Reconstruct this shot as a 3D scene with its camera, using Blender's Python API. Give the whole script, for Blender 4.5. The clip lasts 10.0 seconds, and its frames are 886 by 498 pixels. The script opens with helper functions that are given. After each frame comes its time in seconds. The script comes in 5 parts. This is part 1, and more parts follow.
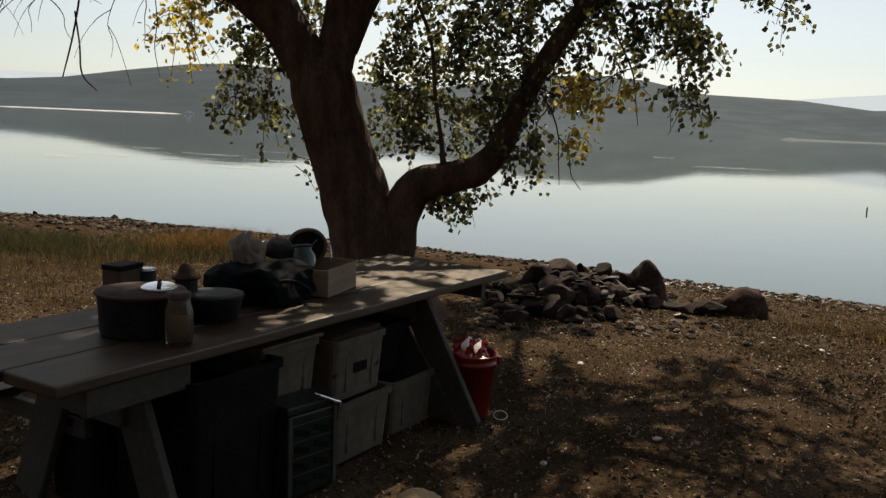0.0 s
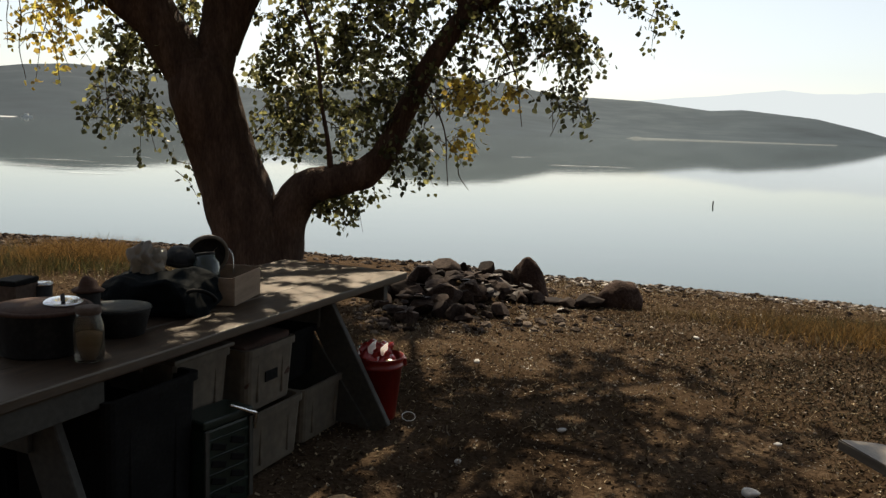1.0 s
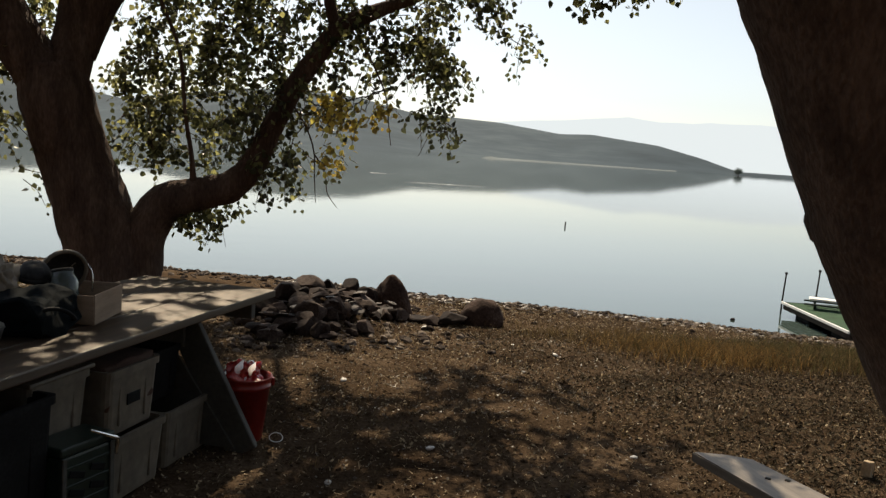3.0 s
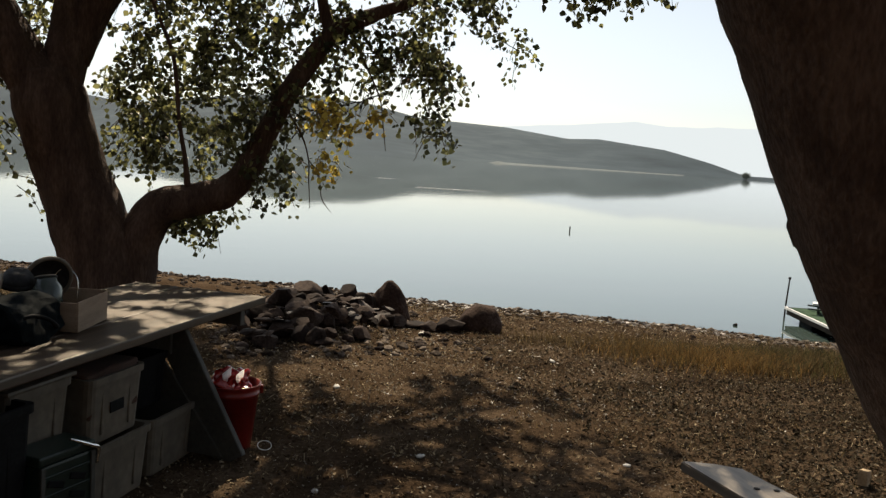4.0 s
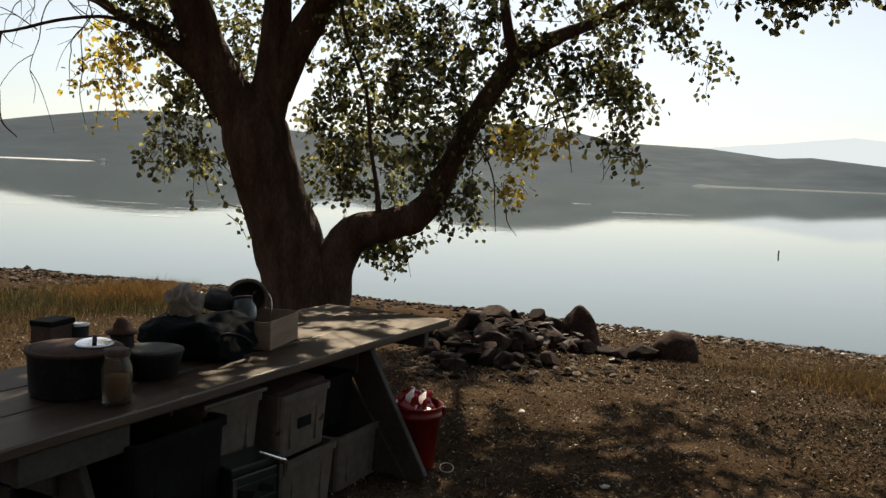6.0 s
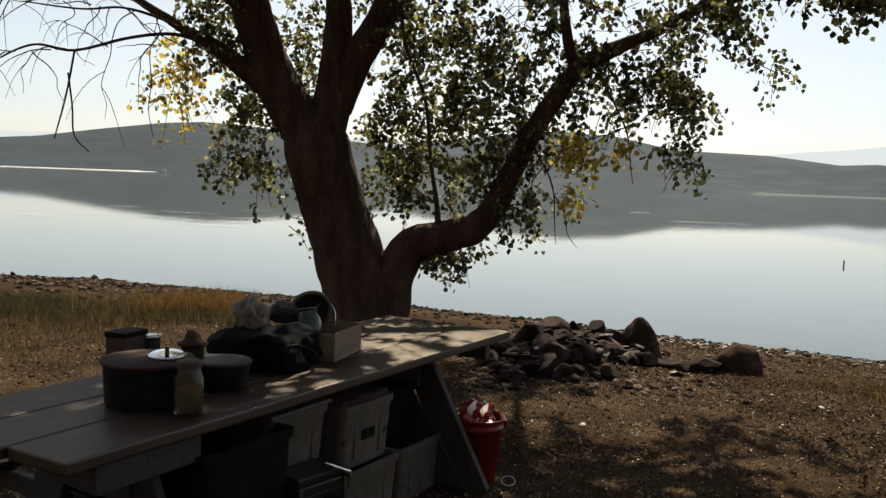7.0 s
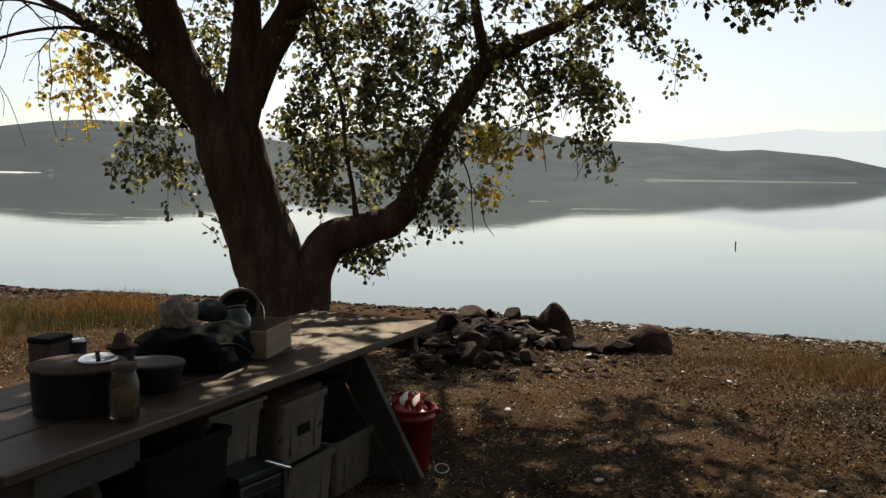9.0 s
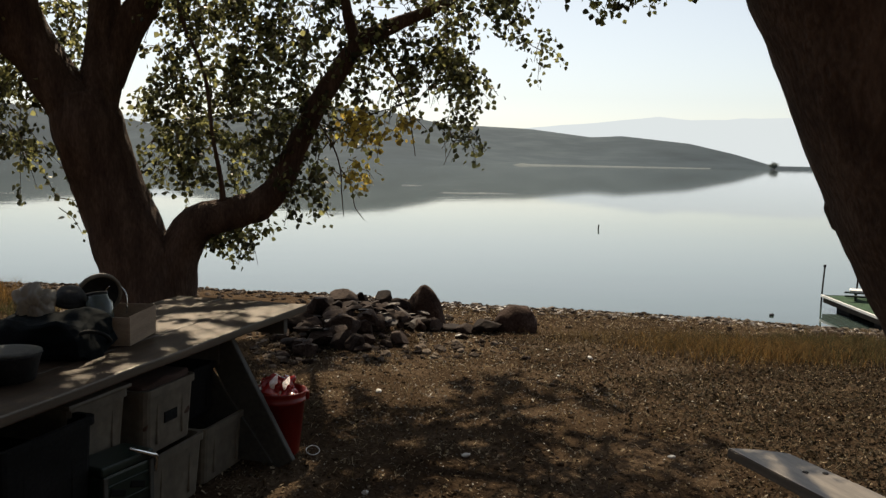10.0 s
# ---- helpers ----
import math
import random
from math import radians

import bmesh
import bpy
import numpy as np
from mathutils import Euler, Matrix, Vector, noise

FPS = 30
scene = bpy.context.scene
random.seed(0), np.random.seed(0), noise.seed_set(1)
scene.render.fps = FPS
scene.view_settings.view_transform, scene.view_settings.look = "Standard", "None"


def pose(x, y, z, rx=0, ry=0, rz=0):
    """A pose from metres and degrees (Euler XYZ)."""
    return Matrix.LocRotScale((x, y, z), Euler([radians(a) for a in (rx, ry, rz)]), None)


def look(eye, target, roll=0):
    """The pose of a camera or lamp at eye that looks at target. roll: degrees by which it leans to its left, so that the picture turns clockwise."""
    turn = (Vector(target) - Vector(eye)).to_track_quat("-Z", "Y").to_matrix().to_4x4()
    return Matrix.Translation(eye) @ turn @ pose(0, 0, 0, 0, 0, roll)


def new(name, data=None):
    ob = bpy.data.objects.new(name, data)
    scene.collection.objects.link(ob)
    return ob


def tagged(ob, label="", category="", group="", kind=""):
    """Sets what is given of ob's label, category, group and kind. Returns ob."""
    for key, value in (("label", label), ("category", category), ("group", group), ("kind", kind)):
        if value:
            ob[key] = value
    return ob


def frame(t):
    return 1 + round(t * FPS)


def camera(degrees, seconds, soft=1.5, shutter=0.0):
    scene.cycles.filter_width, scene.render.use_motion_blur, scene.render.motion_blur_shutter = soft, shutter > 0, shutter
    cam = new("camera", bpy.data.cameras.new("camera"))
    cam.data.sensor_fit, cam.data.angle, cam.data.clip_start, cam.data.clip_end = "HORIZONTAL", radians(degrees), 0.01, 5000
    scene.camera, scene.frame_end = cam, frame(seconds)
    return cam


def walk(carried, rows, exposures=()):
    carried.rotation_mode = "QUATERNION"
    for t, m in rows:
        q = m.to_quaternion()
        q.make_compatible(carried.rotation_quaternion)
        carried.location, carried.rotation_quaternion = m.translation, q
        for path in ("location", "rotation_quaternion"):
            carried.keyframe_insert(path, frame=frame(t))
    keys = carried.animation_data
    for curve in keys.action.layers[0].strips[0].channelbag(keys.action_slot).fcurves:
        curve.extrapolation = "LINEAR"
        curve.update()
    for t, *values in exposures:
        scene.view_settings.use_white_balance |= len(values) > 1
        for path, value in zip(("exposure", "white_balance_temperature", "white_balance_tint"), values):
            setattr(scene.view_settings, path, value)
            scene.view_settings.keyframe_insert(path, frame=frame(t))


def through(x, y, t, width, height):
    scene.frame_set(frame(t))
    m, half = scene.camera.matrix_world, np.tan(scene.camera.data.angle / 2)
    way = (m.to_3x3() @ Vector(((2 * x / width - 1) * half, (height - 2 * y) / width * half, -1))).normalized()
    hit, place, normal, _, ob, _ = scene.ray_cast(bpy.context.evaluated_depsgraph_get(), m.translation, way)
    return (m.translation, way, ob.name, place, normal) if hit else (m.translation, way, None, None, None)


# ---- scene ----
cam = camera(54.2, 10.0, soft=1.4)
PATH = [
    (0, (0.031, 0.544, 1.629), (0.022, 2.523, 1.340), 2.43),
    (0.2, (-0.004, 0.535, 1.598), (-0.057, 2.517, 1.332), 2.21),
    (0.5, (-0.130, 0.482, 1.644), (-0.091, 2.465, 1.386), 1.74),
    (0.8, (-0.196, 0.529, 1.660), (0.024, 2.497, 1.377), 1.80),
    (1, (-0.200, 0.553, 1.626), (0.108, 2.510, 1.352), 2.04),
    (1.5, (-0.261, 0.555, 1.641), (0.239, 2.472, 1.365), 2.88),
    (2, (-0.278, 0.553, 1.640), (0.300, 2.452, 1.401), 4.02),
    (2.2, (-0.270, 0.526, 1.637), (0.317, 2.424, 1.409), 3.64),
    (2.5, (-0.286, 0.554, 1.643), (0.324, 2.445, 1.417), 3.98),
    (3, (-0.286, 0.557, 1.643), (0.342, 2.444, 1.422), 4.04),
    (4.3, (-0.166, 0.585, 1.653), (0.431, 2.483, 1.454), 3.92),
    (4.5, (-0.176, 0.598, 1.641), (0.389, 2.508, 1.466), 4.30),
    (5, (-0.132, 0.551, 1.637), (0.294, 2.500, 1.487), 4.01),
    (5.5, (-0.102, 0.587, 1.637), (0.176, 2.561, 1.478), 3.26),
    (6, (-0.083, 0.614, 1.627), (0.083, 2.600, 1.452), 2.38),
    (7.3, (-0.137, 0.601, 1.648), (-0.105, 2.595, 1.493), 2.14),
    (7.5, (-0.144, 0.595, 1.648), (-0.093, 2.588, 1.494), 1.98),
    (8, (-0.187, 0.583, 1.646), (-0.046, 2.572, 1.498), 1.57),
    (8.5, (-0.223, 0.588, 1.636), (-0.006, 2.571, 1.493), 1.48),
    (9, (-0.254, 0.591, 1.635), (0.009, 2.566, 1.465), 0.74),
    (9.5, (-0.251, 0.545, 1.631), (0.173, 2.491, 1.446), 0.78),
    (10, (-0.248, 0.516, 1.637), (0.302, 2.428, 1.435), 1.13),
]
walk(cam, [(t, look(eye, target, roll)) for t, eye, target, roll in PATH], exposures=((0.0, 0.25), (0.5, 0.32), (1.0, 0.5), (2.5, 0.54), (5.5, 0.52), (7.5, 0.45), (9.0, 0.49), (10.0, 0.4)))

# ---- world, sun, exposure ----
SUN_AZ, SUN_EL = 7.0, 47.0
world = bpy.data.worlds.new("sky")
scene.world = world
world.use_nodes = True
wn = world.node_tree.nodes
sky = wn.new("ShaderNodeTexSky")
sky.sky_type, sky.sun_disc = "NISHITA", False
sky.sun_elevation, sky.sun_rotation = radians(SUN_EL), radians(SUN_AZ)
sky.air_density, sky.dust_density, sky.ozone_density, sky.altitude = 1.0, 1.4, 2.0, 600
veil = wn.new("ShaderNodeHueSaturation")
veil.inputs["Saturation"].default_value = 0.5
tint = wn.new("ShaderNodeMix")
tint.data_type, tint.blend_type = "RGBA", "MULTIPLY"
tint.inputs[0].default_value = 1.0
tint.inputs[7].default_value = (1.0, 0.993, 0.95, 1)
world.node_tree.links.new(sky.outputs[0], veil.inputs["Color"])
world.node_tree.links.new(veil.outputs[0], tint.inputs[6])
world.node_tree.links.new(tint.outputs[2], wn["Background"].inputs[0])
wn["Background"].inputs[1].default_value = 0.086
sun_data = bpy.data.lights.new("sun", "SUN")
sun_data.energy, sun_data.angle, sun_data.color = 5.0, radians(0.6), (1.0, 0.85, 0.64)
sun = new("sun", sun_data)
sun_to = Vector((math.sin(radians(SUN_AZ)) * math.cos(radians(SUN_EL)), math.cos(radians(SUN_AZ)) * math.cos(radians(SUN_EL)), math.sin(radians(SUN_EL))))
sun.matrix_world = look(sun_to * 60, (0, 0, 0))

# ---- materials ----
rng = np.random.default_rng(7)


def mat(name, rough=0.8, metal=0.0, spec=0.5):
    m = bpy.data.materials.new(name)
    m.use_nodes = True
    b = m.node_tree.nodes["Principled BSDF"]
    b.inputs["Roughness"].default_value, b.inputs["Metallic"].default_value = rough, metal
    b.inputs["Specular IOR Level"].default_value = spec
    return m, m.node_tree.nodes, m.node_tree.links, b


def ramp(n, stops):
    r = n.new("ShaderNodeValToRGB")
    e = r.color_ramp.elements
    while len(e) < len(stops):
        e.new(0.5)
    for el, (p, c) in zip(e, stops):
        el.position, el.color = p, (*c, 1)
    return r


def worn(name, dark, mid, light, scale=4.0, fine=60.0, rough=0.85, bump=0.3, stretch=(1, 1, 1), metal=0.0, spec=0.4, dist=0.01, per_piece=0.0, coords="Object"):
    """Two scales of noise between three colours, with bump."""
    m, n, l, b = mat(name, rough, metal, spec)
    tc, mp = n.new("ShaderNodeTexCoord"), n.new("ShaderNodeMapping")
    mp.inputs["Scale"].default_value = stretch
    l.new(tc.outputs[coords], mp.inputs[0])
    big, small = n.new("ShaderNodeTexNoise"), n.new("ShaderNodeTexNoise")
    big.inputs["Scale"].default_value, small.inputs["Scale"].default_value = scale, fine
    big.inputs["Detail"].default_value, small.inputs["Detail"].default_value = 5, 6
    for t in (big, small):
        l.new(mp.outputs[0], t.inputs["Vector"])
    mix = n.new("ShaderNodeMath")
    mix.operation = "MULTIPLY_ADD"
    l.new(small.outputs[0], mix.inputs[0])
    mix.inputs[1].default_value = 0.45
    half = n.new("ShaderNodeMath")
    half.operation = "MULTIPLY"
    half.inputs[1].default_value = 0.55
    l.new(big.outputs[0], half.inputs[0])
    l.new(half.outputs[0], mix.inputs[2])
    val = mix
    if per_piece:
        info, add = n.new("ShaderNodeNewGeometry"), n.new("ShaderNodeMath")
        oi = n.new("ShaderNodeObjectInfo")
        both = n.new("ShaderNodeMath")
        both.operation = "ADD"
        l.new(info.outputs["Random Per Island"], both.inputs[0])
        l.new(oi.outputs["Random"], both.inputs[1])
        fr = n.new("ShaderNodeMath")
        fr.operation = "FRACT"
        l.new(both.outputs[0], fr.inputs[0])
        add.operation = "MULTIPLY_ADD"
        l.new(fr.outputs[0], add.inputs[0])
        add.inputs[1].default_value = per_piece
        sub = n.new("ShaderNodeMath")
        sub.operation = "SUBTRACT"
        sub.inputs[1].default_value = per_piece / 2
        l.new(mix.outputs[0], sub.inputs[0])
        l.new(sub.outputs[0], add.inputs[2])
        val = add
    r = ramp(n, [(0.32, dark), (0.5, mid), (0.68, light)])
    l.new(val.outputs[0], r.inputs[0])
    l.new(r.outputs[0], b.inputs["Base Color"])
    if bump:
        bp = n.new("ShaderNodeBump")
        bp.inputs["Strength"].default_value, bp.inputs["Distance"].default_value = bump, dist
        l.new(mix.outputs[0], bp.inputs["Height"])
        l.new(bp.outputs[0], b.inputs["Normal"])
    return m


def leafy(name, dark, mid, light, through, rough=0.45, spec=0.5):
    """Thin leaves: some light passes through, colours vary leaf by leaf."""
    m, n, l, b = mat(name, rough, 0.0, spec)
    info = n.new("ShaderNodeNewGeometry")
    r = ramp(n, [(0.0, dark), (0.55, mid), (1.0, light)])
    l.new(info.outputs["Random Per Island"], r.inputs[0])
    l.new(r.outputs[0], b.inputs["Base Color"])
    tr, mx = n.new("ShaderNodeBsdfTranslucent"), n.new("ShaderNodeMixShader")
    r2 = ramp(n, [(0.0, tuple(c * 1.2 for c in dark)), (0.55, tuple(c * 1.7 for c in mid)), (1.0, tuple(min(1, c * 1.9) for c in light))])
    l.new(info.outputs["Random Per Island"], r2.inputs[0])
    l.new(r2.outputs[0], tr.inputs[0])
    mx.inputs[0].default_value = through
    l.new(b.outputs[0], mx.inputs[1])
    l.new(tr.outputs[0], mx.inputs[2])
    l.new(mx.outputs[0], n["Material Output"].inputs[0])
    return m


BARK = worn("bark", (0.038, 0.023, 0.0165), (0.083, 0.052, 0.037), (0.15, 0.099, 0.072), 3.0, 22.0, 0.95, 0.9, (3.2, 3.2, 0.8), dist=0.04, spec=0.2)
DEAD = worn("dead_wood", (0.0186, 0.0149, 0.0124), (0.0372, 0.0285, 0.0223), (0.0682, 0.0546, 0.0434), 5, 40, 0.9, 0.3, spec=0.2)
LEAF = leafy("green_leaf", (0.023, 0.0235, 0.011), (0.067, 0.07, 0.029), (0.23, 0.222, 0.084), 0.54)
YELLOW = leafy("yellow_leaf", (0.13, 0.1, 0.028), (0.4, 0.29, 0.055), (0.64, 0.48, 0.11), 0.6)
SOIL = worn("soil", (0.0185, 0.0122, 0.0076), (0.052, 0.0352, 0.0222), (0.113, 0.08, 0.052), 1.6, 45, 1.0, 1.0, dist=0.035, spec=0.0)
STONE = worn("stone", (0.0125, 0.0082, 0.0066), (0.033, 0.0222, 0.0175), (0.078, 0.056, 0.0445), 6, 50, 0.9, 0.6, dist=0.012, per_piece=0.35, spec=0.1)
BOULDER = worn("brown_boulder", (0.019, 0.0105, 0.0075), (0.046, 0.027, 0.019), (0.1, 0.066, 0.049), 5, 42, 0.9, 0.8, dist=0.02, spec=0.1)
COBBLE = worn("cobble", (0.018, 0.012, 0.009), (0.046, 0.033, 0.025), (0.17, 0.135, 0.105), 6, 40, 0.95, 0.3, per_piece=0.7, spec=0.08)
LITTER = leafy("fallen_leaf", (0.019, 0.0122, 0.0075), (0.076, 0.0525, 0.031), (0.4, 0.32, 0.205), 0.2, 0.9, 0.06)
MULCH = leafy("dark_mulch", (0.011, 0.008, 0.005), (0.029, 0.0225, 0.0135), (0.095, 0.077, 0.05), 0.1, 0.95, 0.05)
PALE_COBBLE = worn("pale_cobble", (0.02, 0.0135, 0.01), (0.06, 0.046, 0.036), (0.28, 0.24, 0.2), 6, 40, 0.6, 0.3, per_piece=0.8, spec=0.4)
SHEEN_LEAF = leafy("glossy_dry_leaf", (0.045, 0.033, 0.018), (0.115, 0.09, 0.056), (0.3, 0.265, 0.195), 0.2, 0.45, 0.5)
PALE = worn("pale_stone", (0.4, 0.376, 0.336), (0.528, 0.504, 0.464), (0.64, 0.624, 0.592), 8, 60, 0.7, 0.2)
# leaf colour of the far tree, paled to hold the distance haze
HAZY_LEAF = leafy("hazy_leaf", (0.07, 0.085, 0.08), (0.1, 0.12, 0.11), (0.14, 0.16, 0.15), 0.5, 0.9, 0.1)
GOLD_GRASS = leafy("dry_grass", (0.0302, 0.0197, 0.008), (0.0658, 0.0449, 0.0195), (0.1316, 0.0954, 0.0459), 0.4, 0.8, 0.1)
RUST_GRASS = leafy("rusty_grass", (0.05, 0.028, 0.009), (0.11, 0.064, 0.02), (0.2, 0.12, 0.045), 0.4, 0.8, 0.1)
GREEN_GRASS = leafy("green_grass", (0.0165, 0.0195, 0.0067), (0.0375, 0.039, 0.015), (0.09, 0.075, 0.0338), 0.4, 0.8, 0.1)
WOOD = worn("weathered_wood", (0.0145, 0.0076, 0.0037), (0.035, 0.019, 0.0094), (0.082, 0.049, 0.026), 2.2, 26, 0.54, 0.35, (1.0, 14, 14), dist=0.004, per_piece=0.12, spec=0.55)


def weathered(m, gloss, rough):
    """Dry wood: the material's own dull colour under a weak even gloss."""
    n, l = m.node_tree.nodes, m.node_tree.links
    b = n["Principled BSDF"]
    b.inputs["Specular IOR Level"].default_value = 0.0
    g, mx = n.new("ShaderNodeBsdfGlossy"), n.new("ShaderNodeMixShader")
    g.inputs["Roughness"].default_value = rough
    g.inputs["Color"].default_value = (1.0, 0.95, 0.88, 1)
    mx.inputs[0].default_value = gloss
    if b.inputs["Normal"].links:
        l.new(b.inputs["Normal"].links[0].from_socket, g.inputs["Normal"])
    l.new(b.outputs[0], mx.inputs[1])
    l.new(g.outputs[0], mx.inputs[2])
    l.new(mx.outputs[0], n["Material Output"].inputs[0])


weathered(WOOD, 0.085, 0.44)
PLANK = worn("pale_plank", (0.055, 0.045, 0.035), (0.1, 0.084, 0.066), (0.17, 0.144, 0.115), 2.2, 26, 0.42, 0.3, (14, 1.0, 14), dist=0.004, per_piece=0.12, spec=0.5)
weathered(PLANK, 0.12, 0.38)
GREY_PAINT = worn("grey_paint", (0.0285, 0.0275, 0.0226), (0.0485, 0.0466, 0.0384), (0.0686, 0.0658, 0.054), 3, 40, 0.7, 0.2, (1, 1, 1), dist=0.003)
BLACK = worn("black_plastic", (0.004, 0.004, 0.0042), (0.0075, 0.0075, 0.0075), (0.014, 0.014, 0.0138), 5, 80, 0.75, 0.08, spec=0.1)
TOTE = worn("cloudy_plastic", (0.068, 0.058, 0.043), (0.11, 0.094, 0.07), (0.165, 0.14, 0.106), 3, 25, 0.5, 0.12)
BROWN = worn("brown_fabric", (0.03, 0.015, 0.01), (0.055, 0.028, 0.018), (0.08, 0.045, 0.03), 9, 90, 0.9, 0.4)
RED = worn("red_plastic", (0.125, 0.007, 0.005), (0.18, 0.0115, 0.0075), (0.25, 0.021, 0.013), 7, 60, 0.3, 0.12)
GREEN_METAL = worn("green_enamel", (0.005, 0.0105, 0.0075), (0.0085, 0.017, 0.012), (0.0155, 0.028, 0.02), 6, 60, 0.4, 0.1)
STEEL = worn("steel", (0.45, 0.45, 0.44), (0.6, 0.6, 0.59), (0.72, 0.72, 0.71), 8, 90, 0.25, 0.05, metal=1.0)
MIRROR = worn("bright_steel", (0.7, 0.7, 0.69), (0.78, 0.78, 0.77), (0.84, 0.84, 0.83), 8, 90, 0.12, 0.02, metal=1.0)
KRAFT = worn("brown_kraft", (0.05, 0.034, 0.024), (0.085, 0.058, 0.042), (0.13, 0.09, 0.066), 6, 60, 0.9, 0.15)
CARD = worn("cardboard", (0.1743, 0.1254, 0.0838), (0.2616, 0.1919, 0.1308), (0.3488, 0.2616, 0.1832), 4, 70, 0.85, 0.15, (1, 1, 6))
TEAL = worn("teal_cloth", (0.0025, 0.0038, 0.0044), (0.0045, 0.0064, 0.0072), (0.009, 0.0115, 0.0122), 8, 120, 0.95, 0.4, spec=0.08)
WHITE = worn("white_paint", (0.62, 0.62, 0.6), (0.74, 0.74, 0.72), (0.82, 0.82, 0.8), 5, 60, 0.5, 0.08)
SOOT = worn("sooty_metal", (0.0078, 0.0078, 0.0078), (0.0156, 0.0156, 0.0156), (0.039, 0.0377, 0.0364), 7, 60, 0.7, 0.15, spec=0.3)
SLAB = worn("slab_stone", (0.018, 0.012, 0.0095), (0.042, 0.03, 0.024), (0.11, 0.083, 0.067), 7, 50, 0.7, 0.4, dist=0.01, per_piece=0.4, spec=0.3)
TAN_STONE = worn("tan_stone", (0.2, 0.14, 0.08), (0.33, 0.24, 0.14), (0.44, 0.34, 0.22), 6, 50, 0.9, 0.3)
TURF = worn("green_turf", (0.0058, 0.024, 0.0072), (0.012, 0.048, 0.0144), (0.024, 0.0768, 0.024), 5, 160, 0.95, 0.5, dist=0.01)
# distance haze is put into both hill colours as a blue cast
HILL = worn("hazed_hillside", (0.026, 0.042, 0.056), (0.04, 0.06, 0.077), (0.066, 0.09, 0.105), 0.0045, 0.03, 0.95, 0.12, (1, 1, 1), dist=6.0, spec=0.1)
HILL_FAR = worn("hazed_far_hillside", (0.0235, 0.037, 0.05), (0.0315, 0.048, 0.063), (0.0435, 0.0625, 0.078), 0.004, 0.02, 0.95, 0.1, (1, 1, 1), dist=6.0, spec=0.1)
# bank sand cooled to blue-grey, so its colour carries the haze
SAND = worn("hazed_bank", (0.06, 0.078, 0.082), (0.085, 0.106, 0.11), (0.11, 0.132, 0.135), 0.02, 0.2, 0.95, 0.2, dist=1.0)


def water_material():
    m, n, l, b = mat("lake_water", 0.03)
    b.inputs["Base Color"].default_value = (0.05, 0.072, 0.066, 1)
    b.inputs["IOR"].default_value = 1.36
    tc, mp, nz, bp = n.new("ShaderNodeTexCoord"), n.new("ShaderNodeMapping"), n.new("ShaderNodeTexNoise"), n.new("ShaderNodeBump")
    mp.inputs["Scale"].default_value = (0.35, 1.0, 1.0)
    nz.inputs["Scale"].default_value, nz.inputs["Detail"].default_value = 0.9, 4
    bp.inputs["Strength"].default_value, bp.inputs["Distance"].default_value = 0.05, 0.05
    l.new(tc.outputs["Object"], mp.inputs[0])
    l.new(mp.outputs[0], nz.inputs["Vector"])
    l.new(nz.outputs[0], bp.inputs["Height"])
    l.new(bp.outputs[0], b.inputs["Normal"])
    return m


# white of the wake's foam and of the painted glints on ripples
FOAM_GLINT = worn("foam", (0.45, 0.465, 0.48), (0.6, 0.615, 0.63), (0.75, 0.765, 0.78), 0.5, 6, 0.6, 0.2)
WATER = water_material()


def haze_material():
    m, n, l, b = mat("haze_glow", 1.0)
    # the backdrop glows: its haze brightness is emitted, not lit by the sun
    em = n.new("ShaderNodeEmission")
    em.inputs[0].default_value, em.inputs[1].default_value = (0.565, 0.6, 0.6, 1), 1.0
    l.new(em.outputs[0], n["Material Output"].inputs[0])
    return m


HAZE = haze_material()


def clear(name, tint, rough, alpha, ior=1.3):
    m, n, l, b = mat(name, rough)
    b.inputs["Base Color"].default_value = (*tint, 1)
    b.inputs["Transmission Weight"].default_value = alpha
    b.inputs["IOR"].default_value = ior
    b.inputs["Coat Weight"].default_value = 0.6
    b.inputs["Coat Roughness"].default_value = 0.12
    return m


FILM = leafy("cloudy_film", (0.2, 0.178, 0.15), (0.26, 0.235, 0.2), (0.32, 0.29, 0.25), 0.55, 0.15, 0.6)
GREEN_GLASS = clear("green_glass", (0.1, 0.13, 0.115), 0.25, 0.6)
GLASS = clear("jar_glass", (0.66, 0.6, 0.48), 0.05, 0.95)
GLASS.node_tree.nodes["Principled BSDF"].inputs["Coat Weight"].default_value = 0.1
RED_FILM = clear("red_film", (0.3, 0.018, 0.014), 0.08, 0.2)
# white used for the sun's highlights on the bucket's bag
GLINT_FILM = leafy("glint_white", (0.84, 0.8, 0.78), (0.88, 0.85, 0.83), (0.9, 0.88, 0.86), 0.5, 0.08, 0.8)

# ---- builders ----


def link(name, verts, faces, material, parent=None, label="", smooth=True):
    me = bpy.data.meshes.new(name)
    me.from_pydata([tuple(v) for v in verts], [], [tuple(f) for f in faces])
    me.materials.append(material)
    if smooth:
        me.polygons.foreach_set("use_smooth", [True] * len(me.polygons))
    me.update()
    ob = new(name, me)
    ob.parent = parent
    if label:
        ob["label"] = label
    return ob


def part(name, bm, material, parent=None, label="", smooth=False):
    bmesh.ops.recalc_face_normals(bm, faces=bm.faces)
    me = bpy.data.meshes.new(name)
    bm.to_mesh(me)
    bm.free()
    me.materials.append(material)
    if smooth:
        me.polygons.foreach_set("use_smooth", [True] * len(me.polygons))
    ob = new(name, me)
    ob.parent = parent
    if label:
        ob["label"] = label
    return ob


